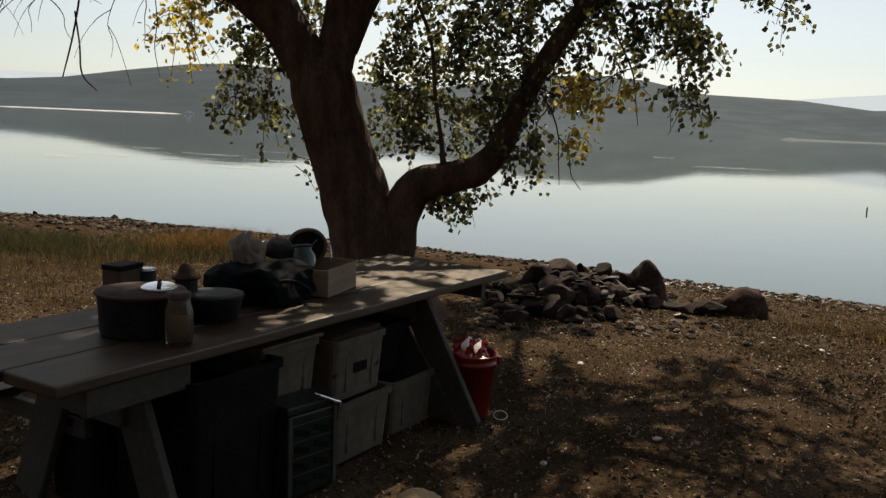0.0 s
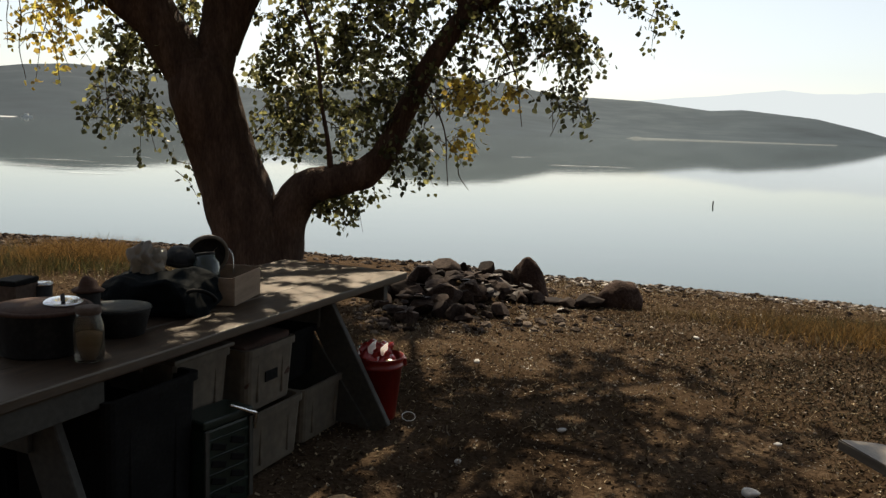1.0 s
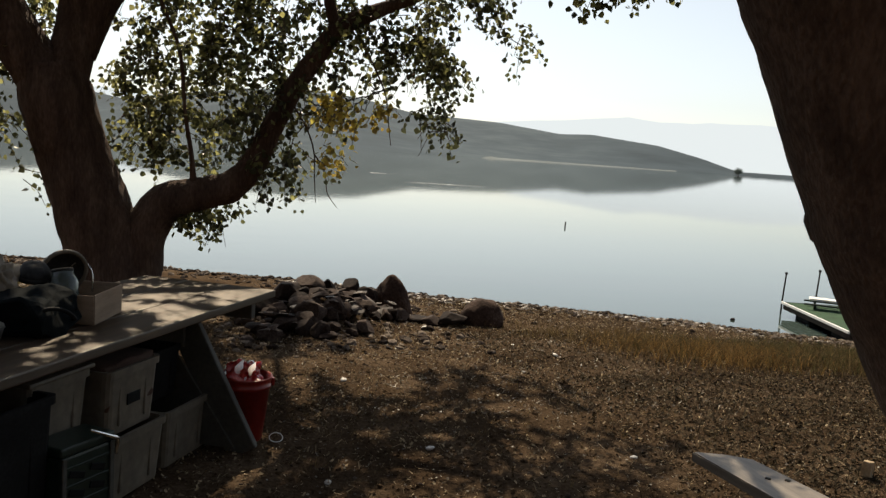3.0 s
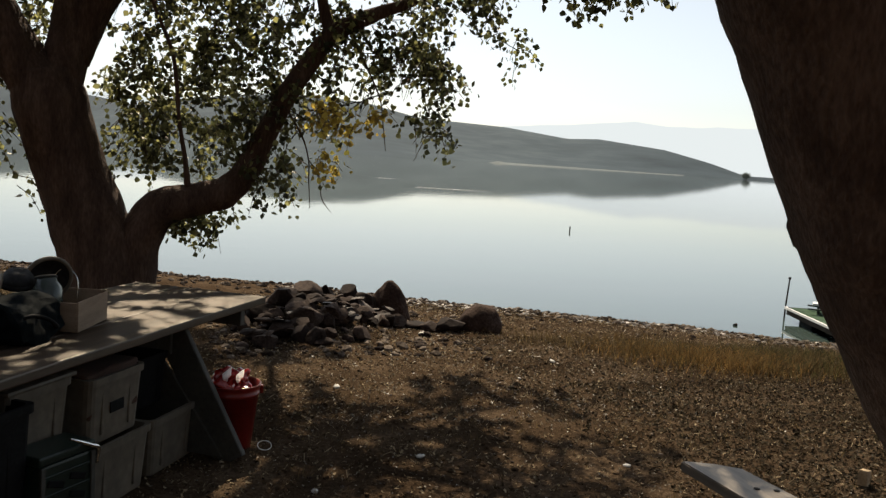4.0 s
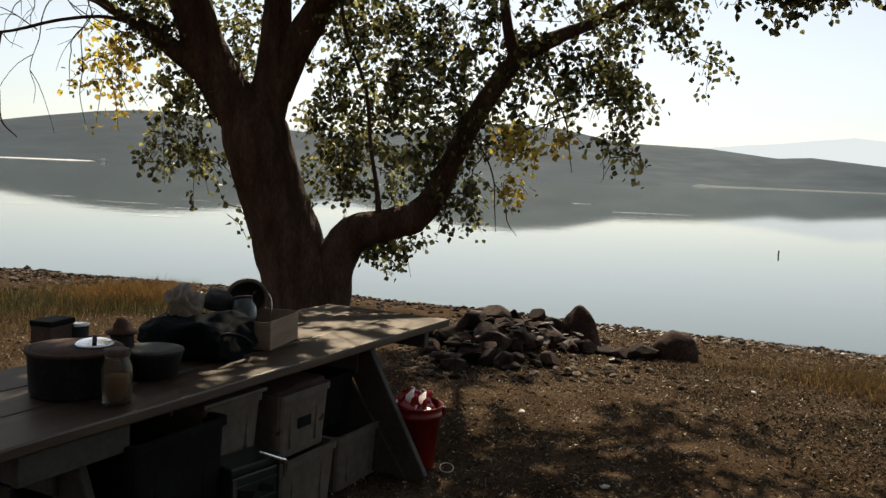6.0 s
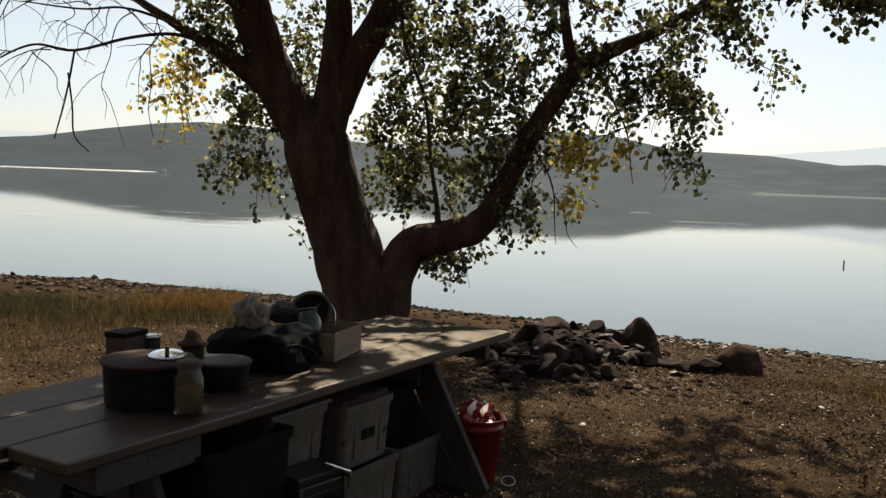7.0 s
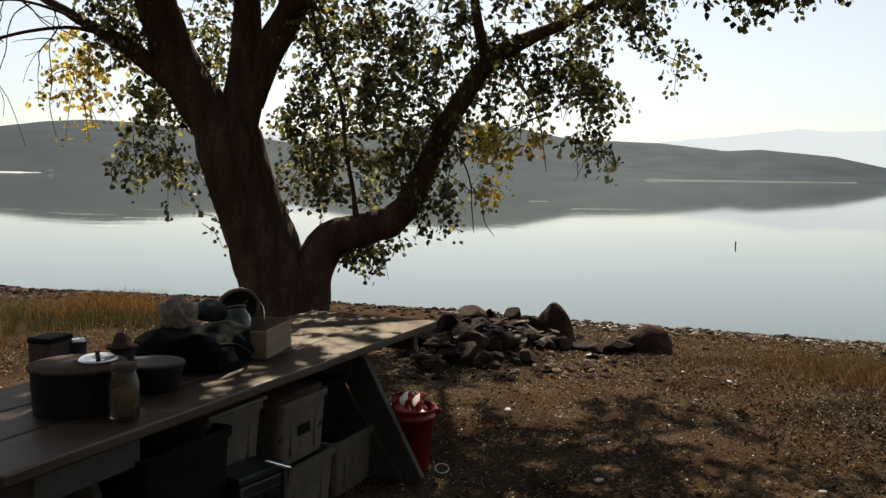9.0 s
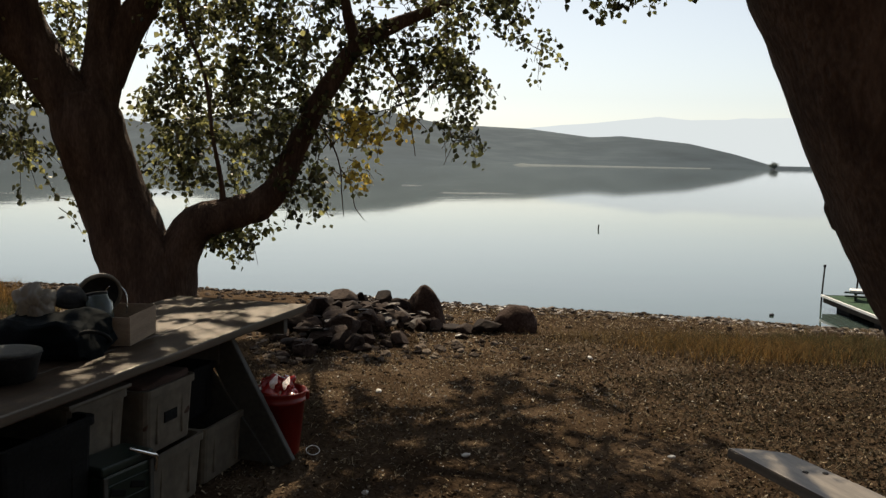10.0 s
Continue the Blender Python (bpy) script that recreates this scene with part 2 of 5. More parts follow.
def empty(name, m, label, category, group=""):
    ob = new(name)
    ob.matrix_world = m
    return tagged(ob, label, category, group)


def box_bm(x0, x1, y0, y1, z0, z1, bevel=0.006, seg=2, bm=None, m=None):
    bm = bm or bmesh.new()
    mm = Matrix.Translation(((x0 + x1) / 2, (y0 + y1) / 2, (z0 + z1) / 2)) @ Matrix.Diagonal((x1 - x0, y1 - y0, z1 - z0, 1))
    g = bmesh.ops.create_cube(bm, size=1, matrix=(m @ mm) if m else mm)
    if bevel:
        es = list({e for v in g["verts"] for e in v.link_edges})
        bmesh.ops.bevel(bm, geom=es, offset=bevel, segments=seg, affect="EDGES", profile=0.6)
    return bm


def wobble(bm, amount, scale, seed=0.0):
    for v in bm.verts:
        d = noise.noise_vector(v.co * scale + Vector((seed, seed * 1.7, -seed)))
        v.co += d * amount


def lathe(profile, seg=32, bm=None, m=None, sx=1.0, sy=1.0):
    bm = bm or bmesh.new()
    rings = []
    for r, z in profile:
        rings.append([bm.verts.new((m or Matrix()) @ Vector((r * sx * math.cos(2 * math.pi * i / seg), r * sy * math.sin(2 * math.pi * i / seg), z))) for i in range(seg)])
    for a, b in zip(rings, rings[1:]):
        for i in range(seg):
            bm.faces.new((a[i], a[(i + 1) % seg], b[(i + 1) % seg], b[i]))
    if profile[0][0] < 0.03:
        bm.faces.new(rings[0][::-1])
    if profile[-1][0] < 0.03:
        bm.faces.new(rings[-1])
    return bm


def spline(pts, n):
    """Catmull-Rom through points of any width, n steps a span."""
    p = np.array(pts, float)
    p = np.vstack([2 * p[0] - p[1], p, 2 * p[-1] - p[-2]])
    out = []
    for i in range(1, len(p) - 2):
        for t in np.linspace(0, 1, n, endpoint=False):
            a, b, c, d = p[i - 1:i + 3]
            out.append(0.5 * (2 * b + (c - a) * t + (2 * a - 5 * b + 4 * c - d) * t ** 2 + (3 * b - a - 3 * c + d) * t ** 3))
    return np.array(out + [p[-2]])


def tube(pts, sides=10, steps=6, rough=0.0, seed=0.0):
    """Verts and faces of a tapered limb through (x, y, z, radius) points."""
    c = spline(pts, steps) if steps else np.array(pts, float)
    verts, faces = [], []
    side = Vector((1, 0, 0))
    for i, (x, y, z, r) in enumerate(c):
        a, b = c[max(i - 1, 0)][:3], c[min(i + 1, len(c) - 1)][:3]
        d = Vector(b - a).normalized()
        side = (side - d * side.dot(d))
        side = side.normalized() if side.length > 1e-4 else d.orthogonal().normalized()
        up = d.cross(side)
        for k in range(sides):
            w = 2 * math.pi * k / sides
            o = side * math.cos(w) + up * math.sin(w)
            q = Vector((x, y, z))
            rr = max(r, 0.0015)
            if rough:
                s = q + o * rr
                rr *= 1 + rough * (noise.noise(Vector((s.x * 7 + seed, s.y * 7, s.z * 1.6))) + 0.7 * noise.noise(Vector((s.x * 19, s.y * 19 + seed, s.z * 4))))
            verts.append(q + o * rr)
    n = len(c)
    for i in range(n - 1):
        for k in range(sides):
            a, b = i * sides + k, i * sides + (k + 1) % sides
            faces.append((a, b, b + sides, a + sides))
    faces.append(tuple(range(sides))[::-1])
    faces.append(tuple((n - 1) * sides + k for k in range(sides)))
    return verts, faces


def gather(list_of):
    verts, faces = [], []
    for v, f in list_of:
        o = len(verts)
        verts += list(v)
        faces += [tuple(i + o for i in q) for q in f]
    return verts, faces


def scatter(base_verts, base_faces, places, turns, sizes):
    """Many small pieces as one soup: arrays of places, 3x3 turns and 3-sizes; the base shapes are picked in turn."""
    verts, faces, o = [], [], 0
    kinds = len(base_verts)
    for k in range(kinds):
        sel = slice(k, None, kinds)
        p, r, s = places[sel], turns[sel], sizes[sel]
        if not len(p):
            continue
        bv = base_verts[k]
        v = np.einsum("nij,nkj->nki", r, bv[None] * s[:, None, :]) + p[:, None, :]
        f = np.array(base_faces[k])
        fs = f[None] + (np.arange(len(p)) * len(bv))[:, None, None] + o
        verts.append(v.reshape(-1, 3))
        faces += fs.reshape(-1, f.shape[1]).tolist()
        o += len(p) * len(bv)
    return np.vstack(verts), faces


def rotations(n, tilt=math.pi, gen=None):
    g = gen or rng
    out = np.empty((n, 3, 3))
    yaw, a, b = g.uniform(0, 2 * math.pi, n), g.uniform(-tilt, tilt, n), g.uniform(-tilt, tilt, n)
    for i in range(n):
        out[i] = np.array(Euler((a[i], b[i], yaw[i])).to_matrix())
    return out


def rock_shape(seed, sub=1, rough=0.35):
    bm = bmesh.new()
    bmesh.ops.create_icosphere(bm, subdivisions=sub, radius=1)
    off = Vector((seed * 3.1, -seed * 1.3, seed * 0.7))
    cuts = [Vector(rng.normal(size=3)).normalized() for _ in range(5)]
    for v in bm.verts:
        v.co *= 1 + rough * noise.noise(v.co * 0.9 + off) + rough * 0.35 * noise.noise(v.co * 2.6 + off)
        for c in cuts:
            d = v.co.dot(c) - 0.72
            if d > 0:
                v.co -= c * d * 0.85
    verts = np.array([v.co[:] for v in bm.verts])
    faces = [[v.index for v in f.verts] for f in bm.faces]
    bm.free()
    return verts, faces


# ---- ground, lake, hills ----
WATER_Z = -0.5
SHORE_X = (-400, -60, -20, -8.6, -6.0, -4.2, -0.2, 1.8, 3.4, 4.6, 5.9, 7.8, 11, 16, 24, 60, 400)
SHORE_Y = (60, 32, 21, 17.4, 17.1, 16.4, 15.0, 13.9, 12.9, 12.35, 11.6, 10.3, 8.0, 4.5, 0, -10, -60)


def shore_y(x):
    return np.interp(x, SHORE_X, SHORE_Y)


def lay(x, y):
    """Height of the land at x, y."""
    s = (shore_y(x) - y) * 0.84
    # past s = 16 an unseen hillside is added inland to hold back skylight
    return float(np.interp(s, (-300, -40, -6, 0, 1.2, 3.4, 6.0, 16, 26, 60, 300), (-9, -5, -1.3, -0.5, -0.33, -0.09, -0.02, 0.0, 2.5, 22, 90)))


def relief(x, y):
    v = Vector((x, y, 0))
    return 0.035 * noise.noise(v * 0.55) + 0.016 * noise.noise(v * 2.3) + 0.009 * noise.noise(v * 7.1)


def ground_z(x, y):
    mound = 0.17 * math.exp(-((x - 1.33) / 0.55) ** 2 - ((y - 9.0) / 0.5) ** 2)
    return lay(x, y) + relief(x, y) + mound


def steps(lo, hi, fine, outer):
    mid = list(np.arange(lo, hi + 1e-6, fine))
    left, right, d = [], [], fine
    a, b = lo, hi
    while a > -outer or b < outer:
        d *= 1.28
        a, b = a - d, b + d
        left.append(a)
        right.append(b)
    return left[::-1] + mid + right


def build_ground():
    xs, ys = steps(-9, 9.5, 0.1, 420), steps(1.5, 18, 0.1, 420)
    verts = [(x, y, ground_z(x, y)) for y in ys for x in xs]
    w = len(xs)
    faces = [(j * w + i, j * w + i + 1, (j + 1) * w + i + 1, (j + 1) * w + i) for j in range(len(ys) - 1) for i in range(w - 1)]
    ob = link("ground", verts, faces, SOIL)
    tagged(ob, "brown bare soil campsite ground sloping to a stony shore", "ground", kind="structure")


build_ground()


def build_lake():
    # a flat sheet that reaches the far shores
    verts = [(-5000, -600, WATER_Z), (5000, -600, WATER_Z), (5000, 4900, WATER_Z), (-5000, 4900, WATER_Z)]
    ob = link("water", verts, [(0, 1, 2, 3)], WATER, smooth=False)
    tagged(ob, "calm pale lake water mirroring hills and sky", "water", kind="structure")


build_lake()


def build_hill(name, az, el, near, far, material, label, cat="hill"):
    """A hillside between a shore and a ridge; el is the ridge's angle above level, by compass angle."""
    angles = np.linspace(az[0], az[-1], 150)
    verts, faces, rows = [], [], 22
    for a in angles:
        e = max(np.interp(a, az, el), 0.0)
        rn, rf = near(a), far(a)
        top = rf * math.tan(radians(e)) + 2.15
        for k in range(rows):
            t = k / (rows - 1)
            r = rn + (rf - rn) * t
            h = (t * t * (3 - 2 * t)) * 0.55 + 0.45 * t
            x, y = r * math.sin(radians(a)), r * math.cos(radians(a))
            n = noise.noise(Vector((x, y, 0)) * 0.004) + 0.5 * noise.noise(Vector((x, y, 5)) * 0.011)
            z = WATER_Z - 1.5 * (k == 0) + top * h + n * top * 0.16 * t * (1 - t) * 2.2
            verts.append((x, y, z))
        verts.append(((rf + 500) * math.sin(radians(a)), (rf + 500) * math.cos(radians(a)), WATER_Z - 2))
    w = rows + 1
    for i in range(len(angles) - 1):
        for k in range(rows):
            faces.append((i * w + k, (i + 1) * w + k, (i + 1) * w + k + 1, i * w + k + 1))
    ob = link(name, verts, faces, material)
    tagged(ob, label, cat, kind="structure")


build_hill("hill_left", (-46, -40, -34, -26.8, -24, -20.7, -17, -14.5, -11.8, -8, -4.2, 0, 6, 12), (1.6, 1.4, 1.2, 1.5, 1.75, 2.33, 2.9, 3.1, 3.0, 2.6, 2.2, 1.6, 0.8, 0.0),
           lambda a: 1150, lambda a: 2100, HILL_FAR, "dry hill across the lake, blued for haze")
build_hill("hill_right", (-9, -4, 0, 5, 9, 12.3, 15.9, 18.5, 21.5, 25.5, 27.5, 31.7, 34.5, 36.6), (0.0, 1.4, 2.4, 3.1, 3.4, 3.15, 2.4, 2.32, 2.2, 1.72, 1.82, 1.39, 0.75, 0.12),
           lambda a: 640 + max(0, a - 10) * 9, lambda a: 1350 - max(0, a - 20) * 22, HILL, "rounded dry hill running down to a low point, blued for haze")


def build_haze(name, az, el, label):
    verts, faces = [], []
    angles = np.linspace(az[0], az[-1], 120)
    for a in angles:
        e = np.interp(a, az, el) + 0.08 * noise.noise(Vector((a * 0.9, 0, 0))) + 0.04 * noise.noise(Vector((a * 2.7, 3, 0)))
        x, y = 4600 * math.sin(radians(a)), 4600 * math.cos(radians(a))
        verts += [(x, y, -3), (x, y, 4600 * math.tan(radians(max(e, 0.02))))]
    for i in range(len(angles) - 1):
        faces.append((2 * i, 2 * i + 2, 2 * i + 3, 2 * i + 1))
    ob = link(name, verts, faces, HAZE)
    tagged(ob, label, "mountains", kind="structure")


build_haze("backdrop_mountains", (-60, -40, -27, -22, -12, -4.5, 3, 14, 20, 23, 27, 29.8, 32, 35, 38, 42, 50, 60), (1.8, 2.2, 1.95, 2.05, 2.3, 2.5, 2.6, 2.3, 2.2, 2.4, 2.8, 3.1, 2.85, 3.0, 3.05, 2.8, 2.4, 2.0), "glowing backdrop strip of a pale hazy far mountain range")


def build_far_shore():
    # low land past the point, and the pale bank at the hill's foot
    v, f = [], []
    for i, a in enumerate(np.linspace(34, 60, 60)):
        for r, h in ((1050, -0.6), (1070, 3 + 1.5 * noise.noise(Vector((a * 2, 0, 0)))), (1500, 4.0), (1600, -1)):
            v.append((r * math.sin(radians(a)), r * math.cos(radians(a)), h))
        if i:
            f += [(i * 4 + k - 4, i * 4 + k, i * 4 + k + 1, i * 4 + k - 3) for k in range(3)]
    tagged(link("far_lowland", v, f, HILL_FAR), "low hazy far shore beyond the point", "shore", kind="structure")
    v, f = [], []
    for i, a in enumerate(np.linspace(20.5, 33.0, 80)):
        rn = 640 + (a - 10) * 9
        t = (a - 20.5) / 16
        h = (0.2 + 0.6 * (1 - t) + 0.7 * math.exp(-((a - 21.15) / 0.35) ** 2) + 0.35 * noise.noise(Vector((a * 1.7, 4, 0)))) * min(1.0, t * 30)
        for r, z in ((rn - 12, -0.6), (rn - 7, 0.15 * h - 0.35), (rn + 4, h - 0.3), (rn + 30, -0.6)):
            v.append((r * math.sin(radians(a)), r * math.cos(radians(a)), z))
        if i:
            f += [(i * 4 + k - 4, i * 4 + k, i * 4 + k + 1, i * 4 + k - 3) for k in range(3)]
    tagged(link("shore_bank", v, f, SAND), "pale dry bank along the foot of the hill, greyed for haze", "bank", kind="structure")


build_far_shore()

# ---- the cottonwood tree ----
TREES = {}


def limb(parent, name, *pts, sides=12, rough=0.12, material=None, stepn=6):
    v, f = tube(pts, sides, stepn, rough, seed=len(TREES) * 3.7 + len(pts))
    return link(name, v, f, material or BARK, parent)


def leaf_base():
    # deltoid leaf, folded along its rib, hanging from its stalk at the origin
    o = [(0, 0, 0), (0.5, 0.1, 0.3), (0.42, 0.08, 0.62), (0, 0, 1.08), (-0.42, 0.08, 0.62), (-0.5, 0.1, 0.3), (0, -0.03, 0.5)]
    v = np.array(o) * np.array((1, 1, -1))
    return v, [(0, 1, 6), (1, 2, 6), (2, 3, 6), (3, 4, 6), (4, 5, 6), (5, 0, 6)]


LEAF_V, LEAF_F = leaf_base()
CURL_V = LEAF_V + np.stack([np.zeros(7), 0.25 * LEAF_V[:, 2] ** 2, np.zeros(7)], 1)


# openings in the leaves through which the sun reaches the bucket and the table's end: x, y, z, radius
SUN_GAPS = ((0.18, 5.23, 0.44, 0.12), (0.17, 5.6, 0.75, 0.15), (-0.23, 5.14, 0.75, 0.12), (-0.42, 5.19, 0.75, 0.09), (-0.13, 4.9, 0.75, 0.1), (-0.5, 4.3, 0.75, 0.06), (0.07, 5.28, 0.75, 0.07), (-0.45, 4.82, 0.75, 0.06), (-0.36, 4.62, 0.75, 0.06), (0.27, 5.72, 0.75, 0.14), (-0.3, 5.52, 0.75, 0.09), (0.36, 5.95, 0.75, 0.1), (-0.15, 4.97, 0.75, 0.13),
            (1.02, 6.6, 0.0, 0.13), (1.25, 6.2, 0.0, 0.12), (0.9, 5.35, 0.0, 0.1), (1.06, 4.89, 0.0, 0.1), (0.67, 6.03, 0.0, 0.09), (1.43, 5.7, 0.0, 0.13), (0.62, 4.84, 0.0, 0.08), (1.3, 5.2, 0.0, 0.08))


def sun_gap(p):
    d = np.array(sun_to)
    keep = np.ones(len(p), bool)
    for x, y, z, r in SUN_GAPS:
        rel = p - np.array((x, y, z))
        off = rel - np.outer(rel @ d, d)
        keep &= (np.linalg.norm(off, axis=1) > r) | (rel[:, 2] < 0.3)
    return p[keep]


def spray(tree, a, b, spread, twigs, per_twig=14, material=None, size=0.043, droop=0.4, seed=1, length=0.42):
    """Leafy twigs round the line from a to b: fine stalks as one part, their leaves as another."""
    g = np.random.default_rng(seed)
    a, b = np.array(a, float), np.array(b, float)
    stalks, places = [], []
    for i in range(twigs):
        t = g.uniform(0, 1)
        start = a + (b - a) * t + g.normal(size=3) * np.array(spread) * 0.5
        d = g.normal(size=3)
        d[2] = d[2] * 0.5 - droop
        d /= np.linalg.norm(d)
        ln = length * g.uniform(0.5, 1.25)
        p1 = start + d * ln * 0.5
        p2 = p1 + (d * 0.6 + np.array((0, 0, -0.5))) * ln * 0.6
        stalks.append(tube([(*start, 0.0045), (*p1, 0.0035), (*p2, 0.002)], 3, 0))
        n = max(3, int(1.8 * per_twig * g.uniform(0.6, 1.3)))
        for _ in range(n):
            s = g.uniform(0.1, 1.05)
            base = start + (p1 - start) * min(s * 2, 1) + (p2 - p1) * max(s * 2 - 1, 0)
            places.append(base + g.normal(size=3) * 0.032)
    places = sun_gap(np.array(places))
    n = len(places)
    turns = rotations(n, 1.5, g)
    sz = size * g.uniform(0.65, 1.25, n)
    v, f = scatter([LEAF_V, CURL_V], [LEAF_F, LEAF_F], places, turns, np.stack([sz, sz, sz], 1))
    link("foliage", v, f, material or LEAF, tree)["kind"] = "stuff"
    v, f = gather(stalks)
    link("twig_growth", v, f, BARK, tree)["kind"] = "stuff"


def deadspray(tree, a, b, n, length, seed):
    """Bare twigs that start outwards and hang over in long arcs."""
    g = np.random.default_rng(seed)
    a, b = np.array(a, float), np.array(b, float)
    out = []
    for i in range(n):
        p = a + (b - a) * g.uniform(0, 1)
        d = np.array((g.normal() * 0.8 - 0.5, g.normal() * 0.6, g.uniform(-0.5, 0.6)))
        d /= np.linalg.norm(d)
        ln = length * g.uniform(0.4, 1.3)
        fall = g.uniform(0.03, 0.3)
        pts = [(*p, 0.0055)]
        for k in range(1, 8):
            p = p + d * ln / 7
            d = d + np.array((g.normal() * 0.28, g.normal() * 0.2, -fall + g.normal() * 0.2))
            d /= np.linalg.norm(d)
            pts.append((*p, 0.0055 - 0.00055 * k))
            if k in (2, 4, 5) and g.uniform() < 0.4:
                e = d + g.normal(size=3) * 0.45
                e /= np.linalg.norm(e)
                q1 = p + e * ln * 0.14
                q2 = q1 + (e + np.array((0, 0, -0.5))) * ln * 0.14
                q3 = q2 + (e + np.array((0.1, 0, -1.1))) * ln * 0.1
                out.append(tube([(*p, 0.0032), (*q1, 0.0026), (*q2, 0.002), (*q3, 0.0013)], 4, 2))
        out.append(tube(pts, 5, 3))
    v, f = gather(out)
    link("bare_twig_growth", v, f, DEAD, tree)["kind"] = "stuff"


def build_tree():
    tree = empty("cottonwood_tree", pose(0, 0, 0), "large forked cottonwood with dark bark and turning leaves", "tree")
    limb(tree, "trunk", (-0.45, 7.92, -0.25, 0.62), (-0.50, 7.91, -0.05, 0.50), (-0.55, 7.9, 0.10, 0.42), (-0.58, 7.9, 0.34, 0.36), (-0.62, 7.9, 0.58, 0.326), (-0.74, 7.88, 0.92, 0.301), (-0.88, 7.86, 1.3, 0.272),
         (-1.0, 7.84, 1.68, 0.262), (-1.06, 7.83, 1.9, 0.27), (-1.09, 7.83, 2.1, 0.22), sides=28, rough=0.1, stepn=8)
    limb(tree, "stem", (-1.08, 7.83, 1.9, 0.2), (-1.32, 7.82, 2.26, 0.186), (-1.46, 7.8, 2.55, 0.174), (-1.55, 7.75, 2.82, 0.163), (-1.62, 7.7, 3.07, 0.152), (-1.7, 7.6, 3.44, 0.138),
         (-1.83, 7.4, 3.94, 0.116), (-1.96, 7.2, 4.51, 0.078), (-1.99, 7.0, 4.97, 0.038), sides=20)
    limb(tree, "stem", (-1.02, 7.85, 1.92, 0.19), (-0.94, 7.88, 2.26, 0.155), (-0.92, 7.92, 2.58, 0.128), (-0.915, 7.95, 2.8, 0.116), (-0.92, 8.0, 3.05, 0.108), (-0.98, 8.1, 3.4, 0.104), (-1.05, 8.3, 3.98, 0.095), (-1.07, 8.5, 4.82, 0.075), (-1.0, 8.6, 5.64, 0.037), sides=20)
    limb(tree, "stem", (-0.9, 7.88, 2.2, 0.12), (-0.77, 7.9, 2.56, 0.132), (-0.62, 7.86, 2.83, 0.124), (-0.47, 7.78, 3.1, 0.112), (-0.33, 7.7, 3.4, 0.093), (-0.14, 7.5, 3.77, 0.068), (0.06, 7.3, 4.26, 0.04), sides=16)
    limb(tree, "low_limb", (-0.48, 7.87, 0.3, 0.24), (-0.45, 7.85, 0.5, 0.209), (-0.38, 7.8, 0.84, 0.18), (-0.23, 7.75, 1.09, 0.155), (0.03, 7.7, 1.18, 0.131), (0.26, 7.65, 1.26, 0.12), (0.41, 7.6, 1.44, 0.106), (0.54, 7.55, 1.73, 0.091),
         (0.69, 7.5, 2.05, 0.082), (0.87, 7.45, 2.35, 0.077), (1.01, 7.4, 2.54, 0.072), (1.26, 7.35, 2.69, 0.058), (1.59, 7.3, 2.84, 0.044), (1.98, 7.2, 3.08, 0.035), (2.31, 7.1, 3.34, 0.021), sides=18, rough=0.14)
    limb(tree, "branch", (1.0, 7.4, 2.5, 0.05), (0.93, 7.42, 2.73, 0.042), (0.89, 7.45, 2.98, 0.036), (0.86, 7.5, 3.34, 0.032), (0.78, 7.6, 3.84, 0.023), sides=10)
    limb(tree, "branch", (-0.02, 7.68, 1.18, 0.034), (-0.05, 7.64, 1.47, 0.019), (-0.11, 7.6, 1.8, 0.016), (-0.17, 7.6, 2.28, 0.015), (-0.35, 7.55, 2.75, 0.014), (-0.42, 7.4, 3.4, 0.013), sides=10)
    limb(tree, "dead_branch", (-1.48, 7.8, 2.36, 0.1), (-1.71, 7.75, 2.53, 0.08), (-1.86, 7.7, 2.64, 0.061), (-2.06, 7.65, 2.74, 0.046), (-2.25, 7.6, 2.85, 0.037), (-2.49, 7.5, 2.99, 0.027), (-2.78, 7.4, 3.18, 0.018), sides=10)
    limb(tree, "dead_branch", (-1.82, 7.7, 2.61, 0.01564), (-2.0, 7.6, 2.68, 0.01428), (-2.19, 7.5, 2.7, 0.0136), (-2.47, 7.4, 2.64, 0.01224), (-2.83, 7.3, 2.52, 0.0102), (-3.08, 7.2, 2.54, 0.00884), (-3.29, 7.1, 2.42, 0.00612), (-3.5, 7.1, 2.26, 0.0034), sides=8)
    limb(tree, "dead_branch", (-2.09, 7.6, 2.75, 0.01224), (-2.29, 7.5, 2.83, 0.01088), (-2.52, 7.4, 2.87, 0.00884), (-2.78, 7.3, 2.83, 0.00748), (-3.17, 7.2, 2.85, 0.00476), sides=8)
    limb(tree, "dead_branch", (-2.83, 7.3, 2.52, 0.0085), (-2.86, 7.28, 2.3, 0.008), (-2.9, 7.27, 2.1, 0.0075), (-2.96, 7.25, 1.85, 0.0055), sides=6)
    limb(tree, "dead_branch", (-2.87, 7.28, 2.35, 0.0075), (-2.83, 7.26, 2.1, 0.007), (-2.81, 7.25, 1.88, 0.0065), (-2.7, 7.25, 1.76, 0.0045), sides=6)
    limb(tree, "dead_branch", (-2.2, 7.4, 2.72, 0.00476), (-2.26, 7.3, 2.55, 0.00408), (-2.25, 7.3, 2.3, 0.00374), (-2.27, 7.3, 2.1, 0.0034), (-2.23, 7.3, 1.88, 0.00204), sides=6)
    deadspray(tree, (-1.9, 7.6, 2.66), (-3.4, 7.1, 2.45), 12, 0.7, 11)
    deadspray(tree, (-2.2, 7.5, 2.85), (-3.3, 7.2, 2.9), 14, 0.8, 12)
